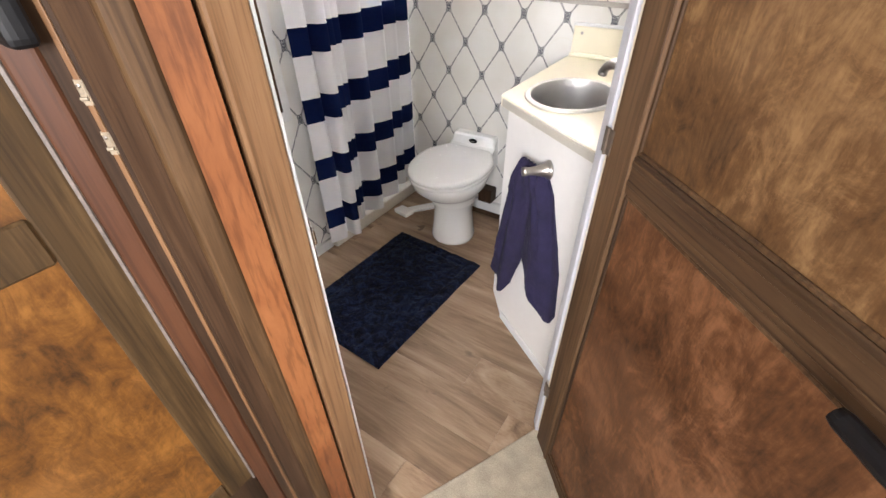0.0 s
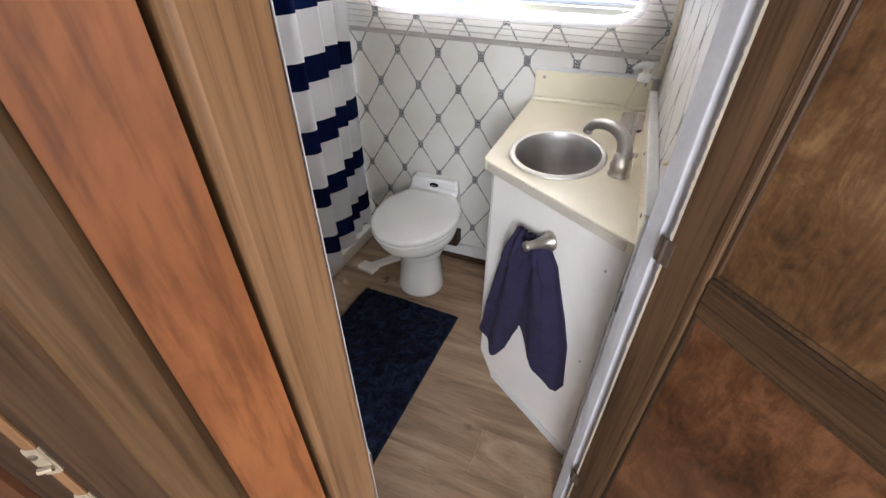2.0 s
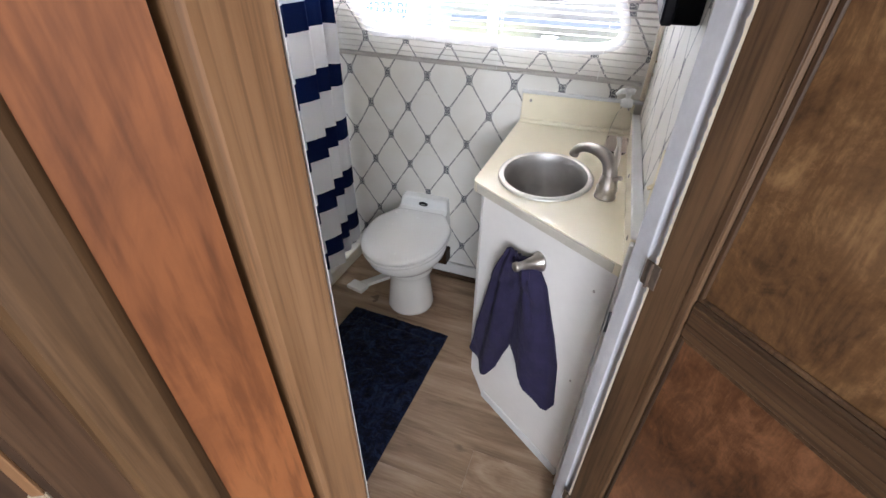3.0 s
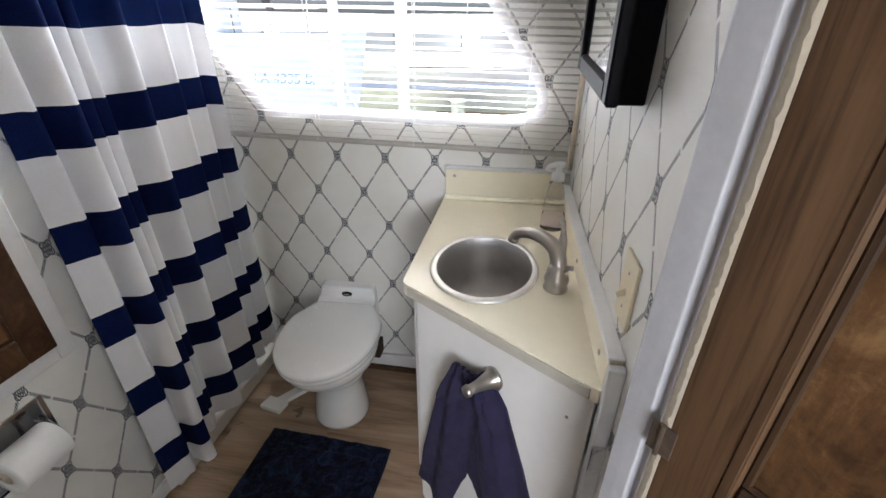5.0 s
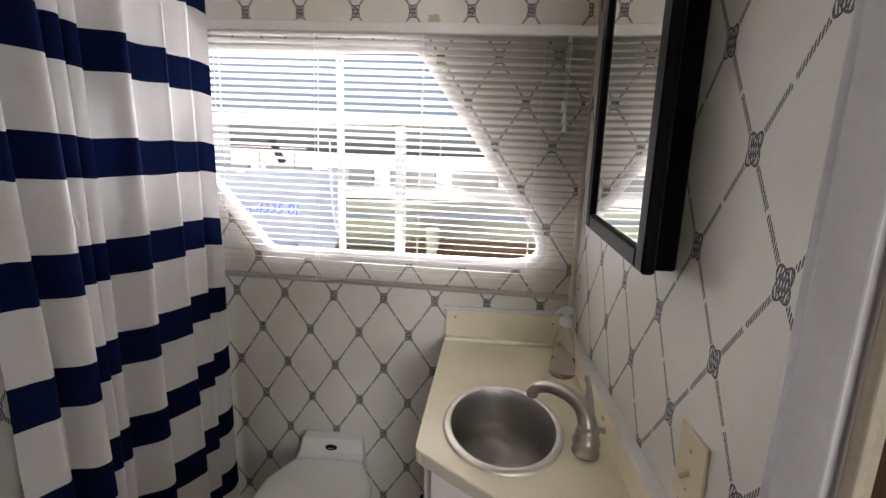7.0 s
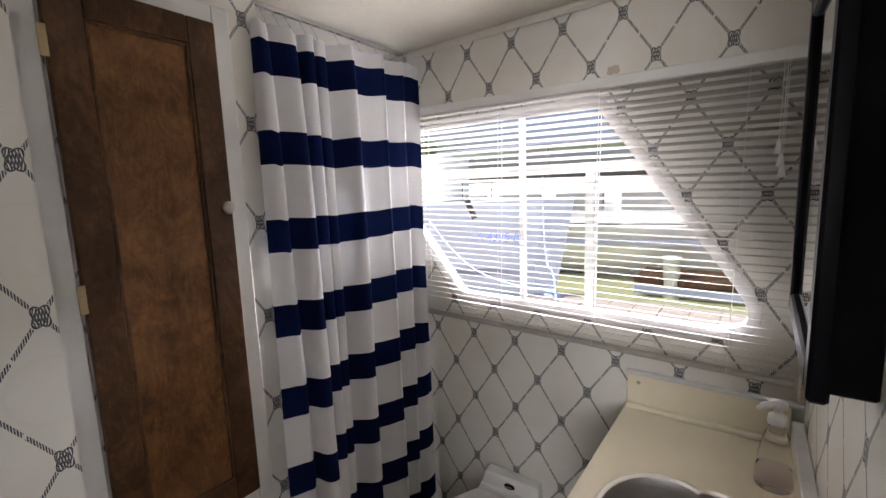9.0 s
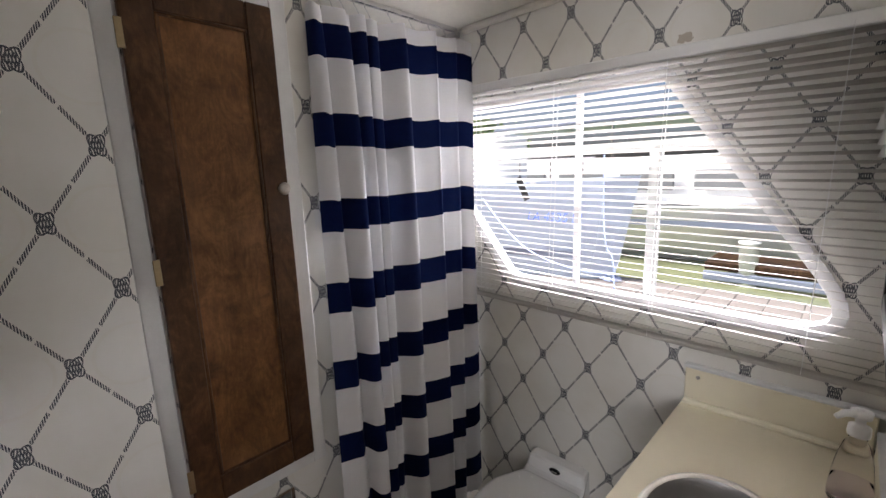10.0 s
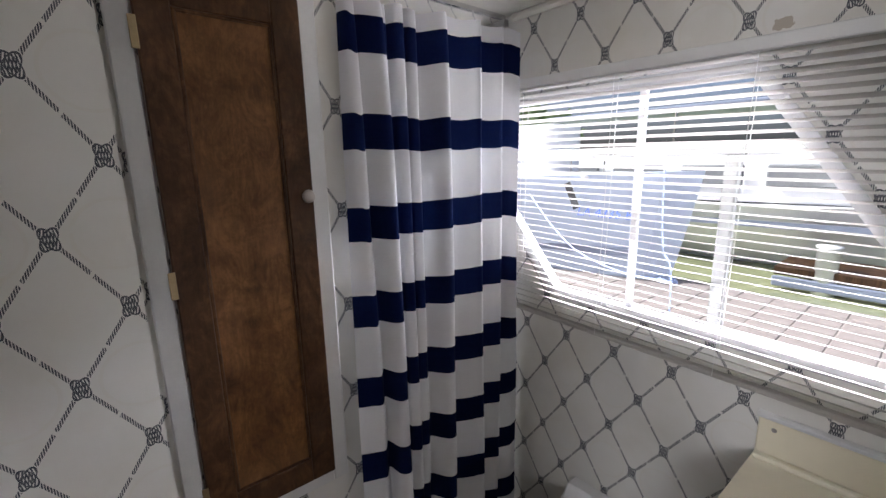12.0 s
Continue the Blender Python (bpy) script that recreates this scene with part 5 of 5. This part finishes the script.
for x in (-11.3, -8.0, -4.8):
    part("roof_post", tube([(x, -1.2, 2.5), (x, -1.2, 3.46)], 0.03, 8), CHROME, boat_far)


def bollard(at, r, h, label):
    b = empty("mooring_post", label, "post", at, "mooring posts")
    part("shaft", lathe([(0, 0), (r, 0), (r, h - 0.05), (r * 1.15, h - 0.04), (r * 1.15, h), (0, h + 0.02)], 16), HULL, b, "", True)
    return b


side_deck = tagged(part("side_deck", box((-4.5, BACK + 0.07, -0.06), (4.5, 2.95, -0.02), 0.01), HULL), "narrow white side deck outside the window", "deck", "", "structure")
post_w = empty("deck_rail", "white painted deck rail with an upright post", "rail", (0.30, 2.62, -0.02))
part("post", box((-0.02, -0.02, 0.0), (0.02, 0.02, 1.60), 0.005), RAIL_PAINT, post_w)
part("top_rail", box((-2.4, -0.02, 1.601), (2.6, 0.02, 1.640), 0.01), RAIL_PAINT, post_w)
tape = empty("window_tape", "small grey strip of tape stuck on the pane", "tape", (-0.052, BACK + 0.0225, 1.46))
tape_bm = bmesh.new()
merge(tape_bm, box((-0.013, -0.0006, -0.046), (0.013, 0.0006, 0.046)), pose(0, 0, 0, 0, -26, 0))
part("strip", tape_bm, TAPE, tape)
bollard((-0.5, 10.6, WATER_Z), 0.16, 0.85, "round white mooring post standing in the water")
pier = empty("floating_pier", "low dark wooden pier across the water", "pier", (4.0, 11.1, WATER_Z))
part("deck", box((-5.2, -0.6, 0.25), (5.0, 0.6, 0.42), 0.02), TRIM_DARK, pier)
part("fender_board", box((-5.2, -0.66, 0.05), (5.0, -0.61, 0.24), 0.02), NAVY, pier)

rope_ob = empty("mooring_rope", "blue and white mooring rope coiled on the quay", "rope", (-2.1, 8.2, OUT_Z))
loops = [(0.16 * math.cos(a * 0.7) * (1 - a * 0.006), 0.16 * math.sin(a * 0.7) * (1 - a * 0.006), 0.015 + 0.0012 * a) for a in range(44)]
part("coil", tube(loops, 0.013, 6), ROPE, rope_ob)
part("line", tube(curve_points([(0.15, 0.0, 0.02), (-0.5, -0.1, 0.10), (-1.1, -0.1, 0.55), (-1.5, 0.0, 1.25)], 6), 0.012, 6), ROPE, rope_ob)

def mooring_line(points, label):
    line = empty("mooring_line", label, "rope", (0, 0, 0), "mooring lines")
    part("strand", tube(curve_points(points, 6), 0.006, 6), ROPE, line)


mooring_line([(-1.95, 4.4, 1.25), (-1.60, 4.3, 0.98), (-1.25, 4.2, 0.80), (-0.85, 4.15, 0.71), (-0.45, 4.15, 0.70)], "blue and white mooring line sagging from the boat")
mooring_line([(-0.56, 4.15, 1.62), (-0.55, 4.15, 1.20), (-0.52, 4.15, 0.92), (-0.45, 4.15, 0.70), (-0.43, 4.15, -0.45)], "blue and white mooring line hanging down to the quay")


def tree(at, h, seed):
    random.seed(seed)
    t = empty("tree", "leafy green tree beyond the harbour", "tree", at, "trees")
    tr = tube(curve_points([(0, 0, 0), (0.1, 0, h * 0.25), (-0.05, 0.1, h * 0.5), (0.1, 0, h * 0.8)], 4), [0.25 - 0.015 * k for k in range(13)], 8)
    for k in range(6):
        a = k * 1.05 + random.random()
        z = h * random.uniform(0.35, 0.65)
        tube([(0, 0, z), (math.cos(a) * h * 0.12, math.sin(a) * h * 0.12, z + h * 0.1), (math.cos(a) * h * 0.25, math.sin(a) * h * 0.25, z + h * 0.16)], [0.09, 0.06, 0.02], 6, tr)
    part("trunk", tr, BARK, t)
    cr = bmesh.new()
    for k in range(900):
        a, u = random.uniform(0, 6.283), random.random() ** 0.5
        lump = 0.75 + 0.35 * noise.noise(Vector((math.cos(a) * 1.5, math.sin(a) * 1.5, k % 7 + seed)))
        zz = random.uniform(-1, 1)
        rr = u * lump * h * 0.36 * math.sqrt(max(0.05, 1 - zz * zz * 0.8))
        c = Vector((rr * math.cos(a), rr * math.sin(a), h * 0.68 + zz * h * 0.33 * lump))
        s = random.uniform(0.10, 0.28)
        d1 = Vector((random.uniform(-1, 1), random.uniform(-1, 1), random.uniform(-1, 1))).normalized() * s
        d2 = d1.orthogonal().normalized() * s * 0.7
        cr.faces.new([cr.verts.new(c + d1), cr.verts.new(c + d2), cr.verts.new(c - d1), cr.verts.new(c - d2)])
    part("crown", cr, LEAF, t)


for k, (x, y, h) in enumerate(((-22, 33, 6.2), (-25.5, 34, 7.4), (-29, 33, 7.0), (-33, 36, 8.2), (-38, 38, 8.0))):
    tree((x, y, WATER_Z + 0.3), h, 31 + k)
structure("far_bank", box((-80, 25, WATER_Z - 0.2), (80, 60, WATER_Z + 0.31)), LEAF, "grassy far bank of the harbour", "ground")
